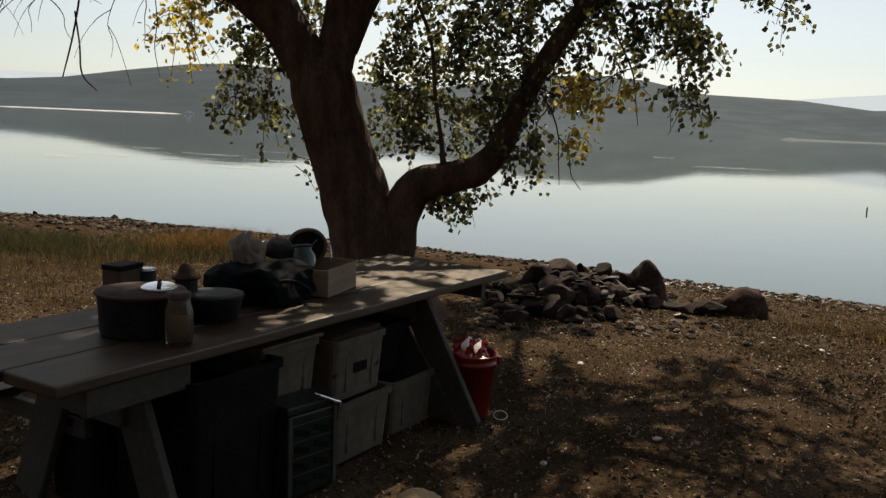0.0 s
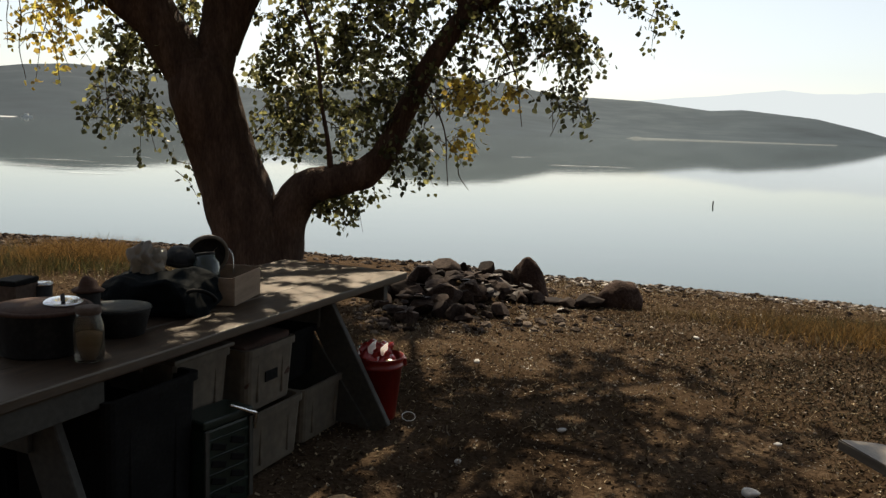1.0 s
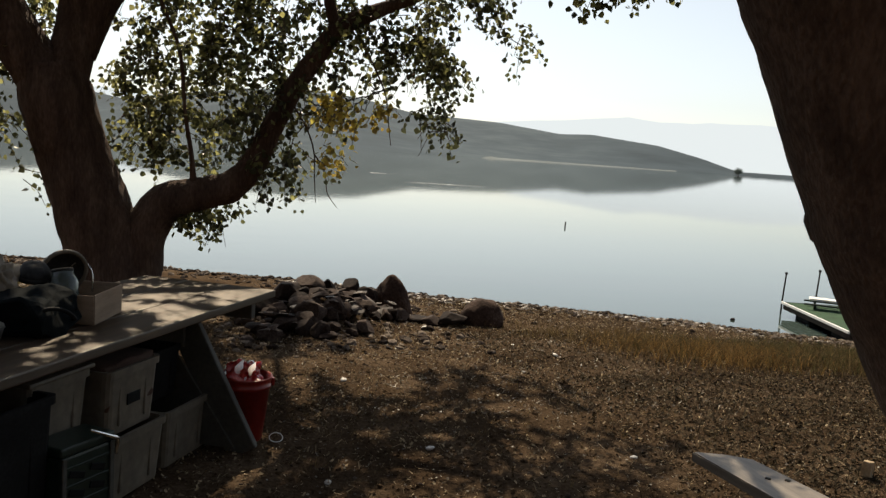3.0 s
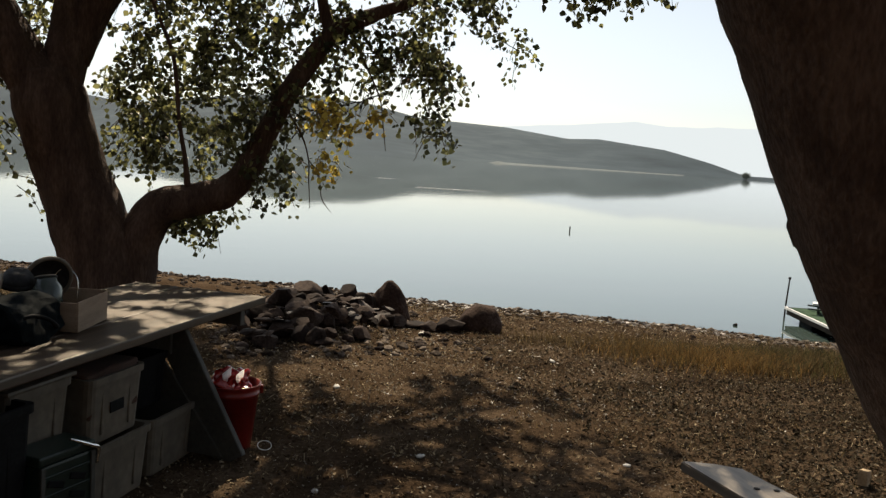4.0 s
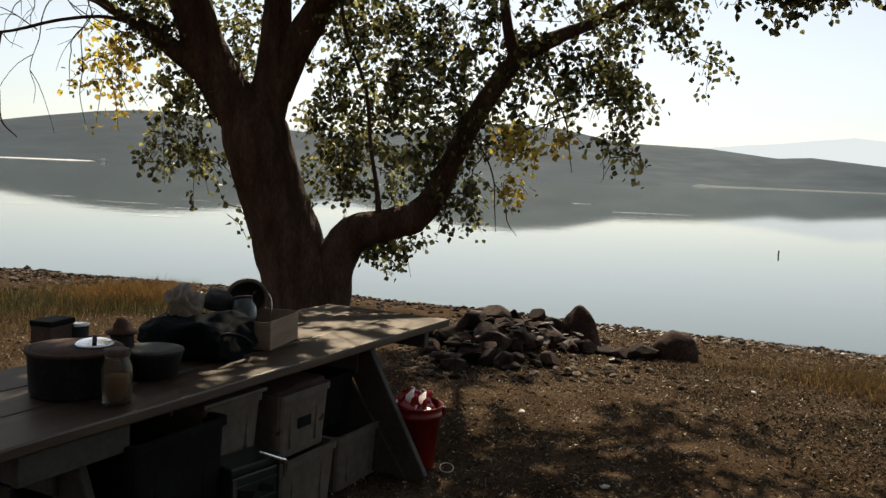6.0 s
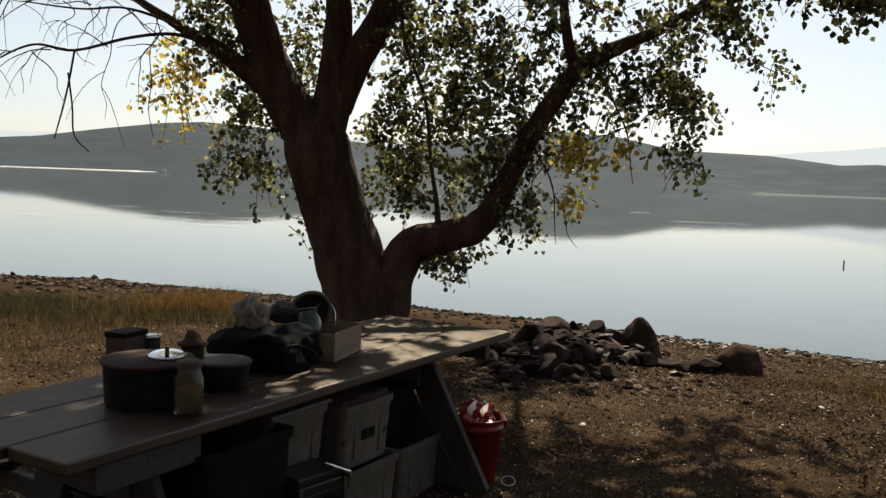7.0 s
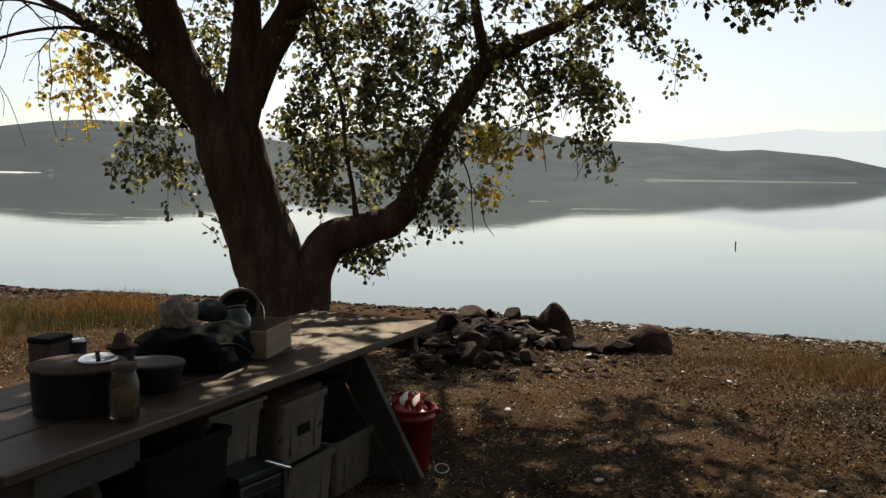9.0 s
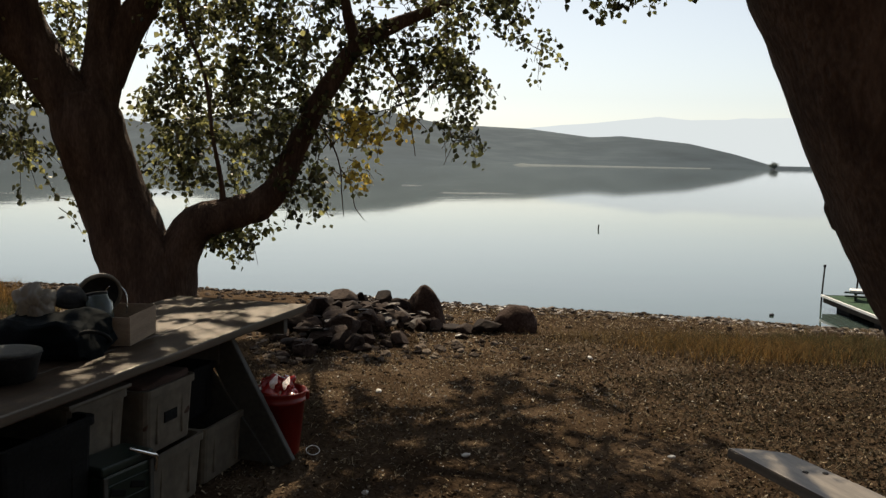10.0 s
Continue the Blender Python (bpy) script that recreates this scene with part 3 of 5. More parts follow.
    deadspray(tree, (0.8, 7.4, 1.85), (1.4, 7.3, 2.1), 10, 0.5, 13)
    limb(tree, "dead_branch", (0.66, 7.45, 1.98, 0.008), (0.8, 7.36, 1.74, 0.007), (0.86, 7.35, 1.56, 0.006), (0.87, 7.35, 1.4, 0.005), (0.89, 7.35, 1.18, 0.003), sides=6)
    limb(tree, "dead_branch", (0.86, 7.35, 1.56, 0.005), (0.92, 7.35, 1.48, 0.005), (0.96, 7.35, 1.38, 0.004), (0.98, 7.35, 1.26, 0.004), (1.06, 7.35, 1.15, 0.002), sides=6)
    limb(tree, "dead_branch", (1.12, 7.38, 2.58, 0.01), (1.24, 7.35, 2.38, 0.008), (1.38, 7.35, 2.12, 0.007), (1.42, 7.35, 2.0, 0.006), (1.44, 7.35, 1.86, 0.005), (1.47, 7.35, 1.67, 0.003), sides=6)
    limb(tree, "dead_branch", (0.78, 7.4, 1.78, 0.005), (0.7, 7.36, 1.68, 0.004), (0.67, 7.35, 1.58, 0.003), (0.6, 7.35, 1.47, 0.002), sides=6)
    # leafy sprays: low middle, along the low limb, at its end, round the stems
    S = (0.3, 0.7, 0.3)
    spray(tree, (-0.36, 8.15, 1.5), (-0.24, 8.15, 3.2), (0.26, 0.7, 0.3), 92, 17, seed=21)
    spray(tree, (-0.45, 8.15, 2.95), (-0.42, 8.15, 3.5), (0.2, 0.5, 0.3), 20, 16, seed=130)
    spray(tree, (0.0, 8.1, 1.5), (0.2, 8.05, 3.2), S, 88, 17, seed=22)
    spray(tree, (0.4, 7.95, 1.75), (0.6, 7.95, 3.2), S, 90, 16, seed=23)
    spray(tree, (0.8, 7.75, 2.5), (1.9, 7.45, 3.1), S, 62, 15, seed=24)
    spray(tree, (1.2, 7.45, 2.35), (1.9, 7.3, 2.65), (0.25, 0.35, 0.2), 38, 13, seed=25)
    spray(tree, (0.9, 7.5, 3.0), (0.8, 7.6, 4.0), (0.5, 0.6, 0.4), 60, 15, seed=26)
    spray(tree, (1.85, 7.25, 3.0), (2.1, 7.2, 3.15), (0.22, 0.3, 0.2), 26, 13, seed=27)
    spray(tree, (1.45, 7.35, 2.45), (1.95, 7.25, 2.5), (0.15, 0.3, 0.12), 17, 13, seed=127)
    spray(tree, (1.6, 7.3, 2.25), (1.95, 7.25, 2.3), (0.12, 0.25, 0.08), 12, 12, seed=128, length=0.3)
    spray(tree, (0.6, 7.7, 2.0), (0.95, 7.6, 2.25), (0.15, 0.3, 0.15), 22, 12, seed=129)
    spray(tree, (2.22, 7.1, 2.9), (2.46, 7.1, 2.5), (0.06, 0.12, 0.08), 8, 9, seed=28, length=0.3)
    spray(tree, (1.72, 7.25, 2.12), (1.86, 7.25, 1.84), (0.1, 0.15, 0.1), 15, 11, seed=29, length=0.3)
    spray(tree, (-1.52, 7.95, 2.45), (-1.58, 7.95, 1.95), (0.12, 0.3, 0.14), 32, 12, seed=30)
    spray(tree, (-1.85, 7.9, 1.88), (-1.5, 7.95, 1.74), (0.14, 0.3, 0.1), 26, 11, seed=31)
    spray(tree, (-1.27, 8.2, 2.4), (-1.2, 8.2, 3.2), (0.12, 0.3, 0.15), 32, 15, seed=32)
    spray(tree, (-1.7, 7.8, 2.6), (-1.9, 7.7, 3.3), (0.2, 0.3, 0.25), 38, 13, seed=33)
    spray(tree, (-1.75, 7.75, 2.62), (-2.0, 7.7, 2.85), (0.12, 0.25, 0.1), 14, 11, seed=131, length=0.3)
    spray(tree, (-0.12, 7.9, 1.0), (0.26, 7.9, 1.1), (0.14, 0.25, 0.05), 26, 11, seed=34, length=0.28)
    spray(tree, (0.45, 7.6, 1.35), (0.7, 7.5, 1.55), (0.1, 0.25, 0.1), 26, 10, seed=35, length=0.32)
    spray(tree, (-1.3, 7.9, 1.35), (-1.2, 7.9, 1.1), (0.06, 0.15, 0.08), 2, 7, seed=36, length=0.25)
    spray(tree, (-2.1, 7.7, 2.6), (-2.15, 7.7, 2.3), (0.14, 0.2, 0.12), 24, 11, YELLOW, seed=37)
    spray(tree, (0.98, 7.4, 2.0), (1.14, 7.4, 1.86), (0.12, 0.2, 0.1), 15, 11, YELLOW, seed=38, length=0.3)
    spray(tree, (0.95, 7.4, 1.6), (1.0, 7.4, 1.55), (0.05, 0.1, 0.06), 7, 8, YELLOW, seed=39, length=0.2)
    spray(tree, (1.35, 7.3, 1.98), (1.4, 7.3, 1.95), (0.04, 0.1, 0.04), 6, 8, YELLOW, seed=40, length=0.18)
    # the crown overhead, out of view, made dense for the shade it casts
    for k, (x, y, z, nt) in enumerate(((-1.9, 7.3, 4.1, 46), (-0.9, 7.8, 4.0, 40), (0.1, 7.5, 4.1, 46), (1.2, 7.4, 3.9, 46), (2.0, 7.1, 3.8, 34), (-2.8, 7.2, 5.0, 44), (-1.8, 7.6, 5.2, 50), (-0.8, 7.9, 5.3, 50), (0.3, 7.5, 5.2, 50), (1.3, 7.3, 4.9, 46),
                                       (-2.6, 7.4, 6.1, 46), (-1.4, 7.8, 6.3, 50), (-0.2, 7.7, 6.3, 50), (0.9, 7.4, 6.0, 44), (-1.9, 7.6, 7.2, 44), (-0.6, 7.8, 7.4, 44), (0.4, 7.5, 7.0, 40), (-3.4, 7.0, 5.8, 36))):
        spray(tree, (x - 0.4, y, z), (x + 0.4, y, z + 0.3), (0.6, 0.8, 0.45), int(nt * 0.72), 13, seed=141 + k, length=0.6, size=0.085)
    # nearer crown; its clumps above the view are added to shade the table
    for k, (x, y, z, nt) in enumerate(((-0.9, 6.9, 3.5, 40), (0.1, 6.8, 3.4, 44), (1.1, 6.7, 3.3, 44), (1.9, 6.7, 3.2, 30), (-1.9, 6.8, 3.8, 60), (0.6, 6.3, 3.9, 40), (-1.1, 6.6, 4.3, 84), (-0.65, 6.65, 4.0, 36), (-0.3, 7.15, 3.95, 36), (0.05, 7.6, 4.05, 34), (0.45, 8.1, 4.05, 34), (0.7, 8.6, 4.15, 30), (-1.6, 6.5, 4.4, 84), (-0.6, 6.3, 4.1, 40), (1.6, 6.2, 3.7, 36))):
        spray(tree, (x - 0.4, y, z), (x + 0.4, y, z + 0.25), (0.5, 0.5, 0.25), int(nt * 0.75), 10, seed=241 + k, length=0.4, size=0.047)
    # unseen sprays and a bough, added to keep sun off the table's near end
    for k, (x, y, z) in enumerate(((-1.0, 6.3, 4.25), (-0.6, 6.8, 4.7), (-1.4, 6.9, 4.7), (-1.35, 6.2, 4.1), (-0.7, 6.2, 4.3))):
        spray(tree, (x - 0.3, y, z), (x + 0.3, y, z + 0.25), (0.4, 0.4, 0.25), 44, 12, seed=541 + k, length=0.4, size=0.075)
    limb(tree, "branch", (-1.07, 8.3, 3.98, 0.06), (-1.1, 7.6, 4.4, 0.05), (-1.0, 6.8, 4.6, 0.035), (-1.0, 6.1, 4.4, 0.015), sides=8)
    # unseen bough and sprays, added to shade the rock pile
    limb(tree, "branch", (1.0, 9.8, 4.9, 0.05), (1.1, 10.9, 5.0, 0.04), (1.2, 12.0, 4.9, 0.03), (1.2, 12.8, 4.8, 0.015), sides=8)
    for k, (x, y, z, nt) in enumerate(((0.8, 12.0, 4.75, 20), (1.4, 12.3, 4.85, 22), (1.0, 12.7, 4.8, 20), (0.5, 12.4, 4.8, 16), (1.7, 12.8, 4.9, 12))):
        spray(tree, (x - 0.35, y, z), (x + 0.35, y, z + 0.3), (0.35, 0.4, 0.2), nt, 13, seed=441 + k, length=0.35, size=0.08)
    # unseen bough and sprays, added to throw dappled shade on the soil
    limb(tree, "branch", (-1.02, 8.15, 3.5, 0.1), (-0.2, 8.9, 4.3, 0.08), (1.0, 9.8, 4.9, 0.06), (2.2, 10.6, 5.2, 0.035), (3.0, 11.0, 5.3, 0.02), sides=8)
    for k, (x, y, z, nt) in enumerate(((0.9, 9.7, 4.9, 13), (1.7, 10.1, 5.1, 12), (2.6, 10.0, 4.9, 10), (1.3, 11.0, 5.2, 11), (2.2, 11.3, 5.2, 12), (3.1, 10.9, 5.2, 7), (2.7, 9.1, 5.0, 9), (0.5, 10.6, 5.0, 10))):
        spray(tree, (x - 0.35, y, z), (x + 0.35, y, z + 0.3), (0.35, 0.5, 0.3), nt, 12, seed=341 + k, length=0.45, size=0.09)
    limb(tree, "branch", (-0.35, 7.7, 3.38, 0.07), (0.3, 7.5, 4.2, 0.05), (0.9, 7.4, 4.9, 0.035), (1.2, 7.3, 5.6, 0.02), sides=8)
    limb(tree, "branch", (-1.83, 7.4, 3.94, 0.07), (-2.4, 7.3, 4.6, 0.05), (-2.8, 7.2, 5.3, 0.035), (-3.1, 7.1, 6.0, 0.02), sides=8)
    limb(tree, "branch", (-1.07, 8.5, 4.82, 0.07), (-1.1, 8.1, 5.7, 0.05), (-1.0, 7.8, 6.6, 0.035), (-0.9, 7.7, 7.4, 0.02), sides=8)


build_tree()


def build_leaning_tree():
    tree = empty("leaning_tree", pose(0, 0, 0), "thick dark leaning tree trunk beside the bench", "tree")
    limb(tree, "trunk", (2.95, 2.53, -0.25, 0.52), (2.88, 2.53, 0.0, 0.44), (2.74, 2.53, 0.3, 0.38), (2.55, 2.535, 0.626, 0.34), (2.29, 2.55, 0.937, 0.315), (2.104, 2.556, 1.18, 0.3), (2.03, 2.56, 1.29, 0.294), (1.952, 2.562, 1.387, 0.289), (1.89, 2.563, 1.49, 0.287),
         (1.84, 2.563, 1.562, 0.287), (1.795, 2.563, 1.667, 0.288), (1.732, 2.566, 1.765, 0.282), (1.674, 2.568, 1.864, 0.279), (1.561, 2.57, 2.082, 0.274), (1.447, 2.573, 2.26, 0.27), (1.19, 2.58, 2.74, 0.25), (1.06, 2.5, 3.33, 0.213), (0.935, 2.233, 4.07, 0.148), sides=40, rough=0.03, stepn=5)
    bm = bmesh.new()
    bmesh.ops.create_icosphere(bm, subdivisions=3, radius=0.05, matrix=pose(1.635, 2.71, 1.5, 0, -28, 0) @ Matrix.Diagonal((0.7, 1.0, 1.25, 1)))
    wobble(bm, 0.012, 22, 1.0)
    part("knot", bm, BARK, tree, "stub of a lost branch", True)
    limb(tree, "branch", (1.3, 2.6, 2.62, 0.12), (1.6, 3.5, 3.08, 0.08), (1.95, 4.7, 3.25, 0.05), (2.4, 6.0, 3.12, 0.03), (2.7, 6.6, 2.98, 0.015), sides=10)
    spray(tree, (1.98, 6.0, 3.04), (2.55, 6.1, 3.0), (0.2, 0.3, 0.06), 44, 13, seed=51, length=0.28, size=0.046)
    spray(tree, (2.45, 6.0, 2.98), (3.1, 6.0, 3.04), (0.2, 0.3, 0.06), 40, 13, seed=54, length=0.28, size=0.046)
    spray(tree, (2.35, 5.9, 2.93), (2.8, 6.0, 2.9), (0.12, 0.2, 0.05), 12, 12, seed=52, length=0.25)
    # boughs and canopy below are unseen, added overhead and behind to block skylight
    limb(tree, "branch", (1.1, 2.48, 3.33, 0.16), (0.6, 1.6, 4.4, 0.12), (-0.6, 0.4, 4.9, 0.08), (-2.2, -0.6, 5.2, 0.04), sides=10)
    limb(tree, "branch", (0.6, 1.6, 4.4, 0.1), (-0.6, 2.2, 4.35, 0.07), (-2.2, 2.8, 4.1, 0.03), sides=10)
    # added leaves above the table's near end, there to darken it
    for k, (x, y, z) in enumerate(((-2.2, 2.2, 3.9), (-1.2, 2.5, 4.0), (-2.4, 3.3, 4.1), (-3.2, 2.6, 4.0))):
        spray(tree, (x - 0.4, y, z), (x + 0.4, y, z + 0.3), (0.7, 0.8, 0.3), 50, 14, seed=80 + k, length=0.6, size=0.11)
    limb(tree, "branch", (1.0, 2.3, 3.9, 0.14), (2.0, 1.2, 4.9, 0.1), (3.0, -0.8, 5.3, 0.05), sides=10)
    for k, (x, y) in enumerate(((-3.4, 1.4), (-1.2, 1.8), (1.4, 1.9), (3.6, 1.6), (-3.2, -0.8), (-0.8, -0.8), (1.6, -0.8), (3.8, -1.0), (-2.0, -3.0), (0.6, -3.2), (3.0, -3.2))):
        spray(tree, (x - 0.8, y, 4.9), (x + 0.8, y + 0.3, 5.3), (0.9, 1.1, 0.6), 25, 15, seed=60 + k, length=0.7, size=0.15)


build_leaning_tree()

# ---- rocks of the pile ----


def rock(x, y, w, d, h, seed, turn=0.0, peak=0.0, label="dark brown field stone in the rock pile", sink=0.12, cut=12):
    bm = bmesh.new()
    bmesh.ops.create_icosphere(bm, subdivisions=4, radius=1)
    g = np.random.default_rng(seed)
    off = Vector(g.uniform(-20, 20, 3))
    cuts = [(Vector(g.normal(size=3)).normalized(), g.uniform(0.52, 0.82)) for _ in range(cut)]
    for v in bm.verts:
        c = v.co.copy()
        v.co *= 1 + 0.25 * noise.noise(c * 0.9 + off)
        for q, deep in cuts:
            e = v.co.dot(q) - deep
            if e > 0:
                v.co -= q * e * 0.97
        v.co += c * (0.035 * noise.noise(c * 3.1 + off) + 0.025 * noise.noise(c * 8 + off))
        if peak and v.co.z > 0:
            k = 1 - peak * v.co.z
            v.co.x *= k
            v.co.y *= k
    lo, hi = min(v.co.z for v in bm.verts), max(v.co.z for v in bm.verts)
    wx = max(abs(v.co.x) for v in bm.verts)
    wy = max(abs(v.co.y) for v in bm.verts)
    for v in bm.verts:
        v.co = Vector((v.co.x / wx * w / 2, v.co.y / wy * d / 2, (v.co.z - lo) / (hi - lo) * h * (1 + sink) - sink * h))
    ob = part("rock", bm, STONE, smooth=True)
    ob.data.set_sharp_from_angle(angle=radians(28))
    ob.matrix_world = pose(x, y, ground_z(x, y), 0, 0, turn)
    return tagged(ob, label, "rock", "stones of the rock pile")


def boulder(x, y, w, d, h, seed, skew, label):
    """A domed stone, worn smooth, whose top leans over to one side."""
    bm = bmesh.new()
    bmesh.ops.create_icosphere(bm, subdivisions=4, radius=1)
    off = Vector((seed * 1.3, -seed, seed * 0.4))
    for v in bm.verts:
        c = v.co.copy()
        v.co *= 1 + 0.16 * noise.noise(c * 1.3 + off) + 0.06 * noise.noise(c * 3.4 + off) + 0.018 * noise.noise(c * 9 + off)
        up = max(0.0, v.co.z)
        v.co.x = v.co.x * (1 - 0.2 * up * up) + skew * up
        v.co.y *= 1 - 0.15 * up
        v.co.z = v.co.z if v.co.z > 0 else v.co.z * 0.35
        v.co = Vector((v.co.x * w / 2, v.co.y * d / 2, v.co.z * h))
    ob = part("boulder", bm, BOULDER, smooth=True)
    ob.matrix_world = pose(x, y, ground_z(x, y), 0, 0, 8)
    return tagged(ob, label, "boulder", "stones of the rock pile")


boulder(2.10, 9.25, 0.46, 0.42, 0.375, 3, -0.2, "tall domed brown boulder at the end of the rock pile")
boulder(2.91, 8.8, 0.49, 0.42, 0.275, 33, 0.2, "low wedge-shaped brown boulder standing apart on the soil")
rock(2.56, 8.66, 0.38, 0.26, 0.14, 134, 30, 0.2)
rock(2.36, 8.72, 0.3, 0.24, 0.09, 135, 70, 0.1)
for i, (x, y, w, h) in enumerate(((1.08, 8.35, 0.40, 0.33), (0.82, 8.2, 0.3, 0.2), (1.36, 8.55, 0.34, 0.26), (1.2, 9.3, 0.34, 0.36), (1.42, 9.4, 0.3, 0.36), (0.95, 9.1, 0.36, 0.3), (1.62, 9.3, 0.3, 0.38),
                                  (1.78, 9.2, 0.34, 0.3), (0.72, 8.8, 0.34, 0.24), (1.65, 8.8, 0.3, 0.18), (0.6, 8.0, 0.26, 0.16), (1.14, 7.85, 0.2, 0.1), (1.86, 8.85, 0.24, 0.12), (2.25, 8.8, 0.3, 0.07))):
    rock(x, y, w, w * 0.85, h * 0.7, 120 + i, i * 47, 0.0 if i % 3 else 0.12)
for i in range(85):
    x, y = 0.4 + 1.75 * rng.uniform(), 7.75 + 1.9 * rng.uniform()
    if y - 7.75 < 0.55 * max(0, x - 1.0):
        y += 0.7
    w = rng.uniform(0.09, 0.23)
    rock(x, y, w, w * rng.uniform(0.7, 1.1), w * rng.uniform(0.4, 0.75), 200 + i, rng.uniform(0, 360))

# thin slabs lying tilted on the pile
for i in range(64):
    t = rng.uniform()
    x, y = 0.6 + 1.3 * t + rng.normal() * 0.08, 8.05 + 0.9 * t + rng.uniform(-0.2, 0.45)
    w = rng.uniform(0.09, 0.24)
    ob = rock(x, y, w, w * rng.uniform(0.5, 0.8), w * 0.17, 400 + i, 0, 0, "thin pale-topped slab lying on the rock pile", 0.0)
    ob.data.materials[0] = STONE if i % 3 else SLAB
    ob.matrix_world = pose(x, y, ground_z(x, y) + rng.uniform(0.03, 0.15), rng.normal() * 14, rng.normal() * 16, rng.uniform(0, 360))

# ---- the picnic table and what is on and under it ----
TABLE = pose(-1.17, 3.2, 0, 0, 0, 58.5)


def at_table(u, v, z, rz=0.0):
    return TABLE @ pose(u, v, z, 0, 0, rz)


def build_table():
    t = empty("picnic_table", TABLE, "long weathered wooden picnic table on grey painted A-frames", "table")
    for i, (a, b) in enumerate(((0.0, 0.292), (0.302, 0.592), (0.606, 0.9))):
        bm = box_bm(-0.03 - 0.02 * i, 3.02 + 0.012 * i, a, b, 0.705, 0.75 - 0.002 * i, 0.008, 2)
        bmesh.ops.subdivide_edges(bm, edges=[e for e in bm.edges if abs(e.verts[0].co.x - e.verts[1].co.x) > 1], cuts=14)
        wobble(bm, 0.004, 1.6, i * 5.0)
        part("tabletop_plank", bm, WOOD, t)
    for u, mid, hi, lo, gz in ((0.42, 0.425, 0.16, 0.45, 0.45), (2.3, 0.45, 0.23, 0.63, 0.53)):
        for s in (-1, 1):
            top, foot = mid + s * hi, mid + s * lo
            ang = math.degrees(math.atan2((foot - top) * 1.0, 0.70))
            m = Matrix.Translation((u, (top + foot) / 2, 0.345)) @ pose(0, 0, 0, ang, 0, 0)
            ln = math.hypot(foot - top, 0.7)
            part("leg", box_bm(-0.02, 0.02, -0.085, 0.085, -ln / 2, ln / 2 - 0.02, 0.005, 1, m=m), GREY_PAINT, t)
        part("gusset", box_bm(u - 0.046, u - 0.022, mid - hi - 0.05, mid + hi + 0.05, gz, 0.70, 0.004, 1), GREY_PAINT, t, "grey painted plywood gusset")
        part("seat_arm", box_bm(u + 0.022, u + 0.06, mid + 0.1, 1.32, 0.31, 0.39, 0.004, 1), GREY_PAINT, t)
    bm = bmesh.new()
    ring = [(-0.14, 0.02), (1.04, 0.02), (0.66, 0.528), (0.24, 0.528)]
    a = [bm.verts.new((2.264, y, z)) for y, z in ring]
    b = [bm.verts.new((2.28, y, z)) for y, z in ring]
    bm.faces.new(a[::-1])
    bm.faces.new(b)
    for k in range(4):
        bm.faces.new((a[k], a[(k + 1) % 4], b[(k + 1) % 4], b[k]))
    part("end_panel", bm, GREY_PAINT, t, "grey painted plywood end panel")
    part("end_cleat", box_bm(2.76, 2.81, 0.03, 0.87, 0.61, 0.703, 0.004, 1), GREY_PAINT, t)
    part("apron", box_bm(0.1, 0.55, 0.03, 0.065, 0.60, 0.702, 0.004, 1), GREY_PAINT, t)
    part("seat_plank", box_bm(0.3, 2.6, 1.02, 1.29, 0.392, 0.43, 0.006, 2), WOOD, t)


build_table()


def tote(u, v, z, w, d, h, material, label, name="storage_tote", rim=0.02, content=None, rz=0.0, lid=None):
    ob = empty(name, at_table(u, v, z, rz), label, "storage tote", "totes under the table")
    bm = bmesh.new()
    k = 0.9
    levels = [(k, 0.0), (k + 0.012, 0.01), (0.985, h - 0.035), (1.03, h - 0.033), (1.03, h), (0.95, h), (0.93, h - 0.03), (k - 0.05, 0.02)]
    rings = []
    r = 0.035
    for s, z0 in levels:
        ring = []
        for cx, cy, a0 in ((1, -1, -90), (1, 1, 0), (-1, 1, 90), (-1, -1, 180)):
            for a in (0, 30, 60, 90):
                q = radians(a0 + a)
                ring.append(bm.verts.new((cx * (w / 2 * s - r) + r * math.cos(q), cy * (d / 2 * s - r) + r * math.sin(q), z0)))
        rings.append(ring)
    for a, b in zip(rings, rings[1:]):
        for i in range(16):
            bm.faces.new((a[i], a[(i + 1) % 16], b[(i + 1) % 16], b[i]))
    bm.faces.new(rings[0][::-1])
    bm.faces.new(rings[-1])
    body = part("body", bm, material, ob)
    for s in (-1, 1):
        part("grip", box_bm(s * w * 0.53 - 0.012, s * w * 0.53 + 0.012, -0.06, 0.06, h - 0.05, h - 0.02, 0.006, 2), material, body)
    for k in (-0.25, 0.25):
        part("rib", box_bm(w * k - 0.01, w * k + 0.01, -d * 0.487, -d * 0.462, h * 0.12, h - 0.04, 0.004, 1), material, body)
    if content:
        bm = box_bm(-w * 0.44, w * 0.44, -d * 0.44, d * 0.44, h * 0.35, h + 0.02, 0.02, 3)
        bmesh.ops.subdivide_edges(bm, edges=bm.edges[:], cuts=3, use_grid_fill=True)
        wobble(bm, 0.035, 9, u * 10)
        part("folded_cloth", bm, content, ob, "dark folded cloth heaped in the tote", True)
    if lid:
        part("lid", box_bm(-w * 0.53, w * 0.53, -d * 0.53, d * 0.53, h, h + 0.02, 0.008, 2), lid, ob)
    return ob


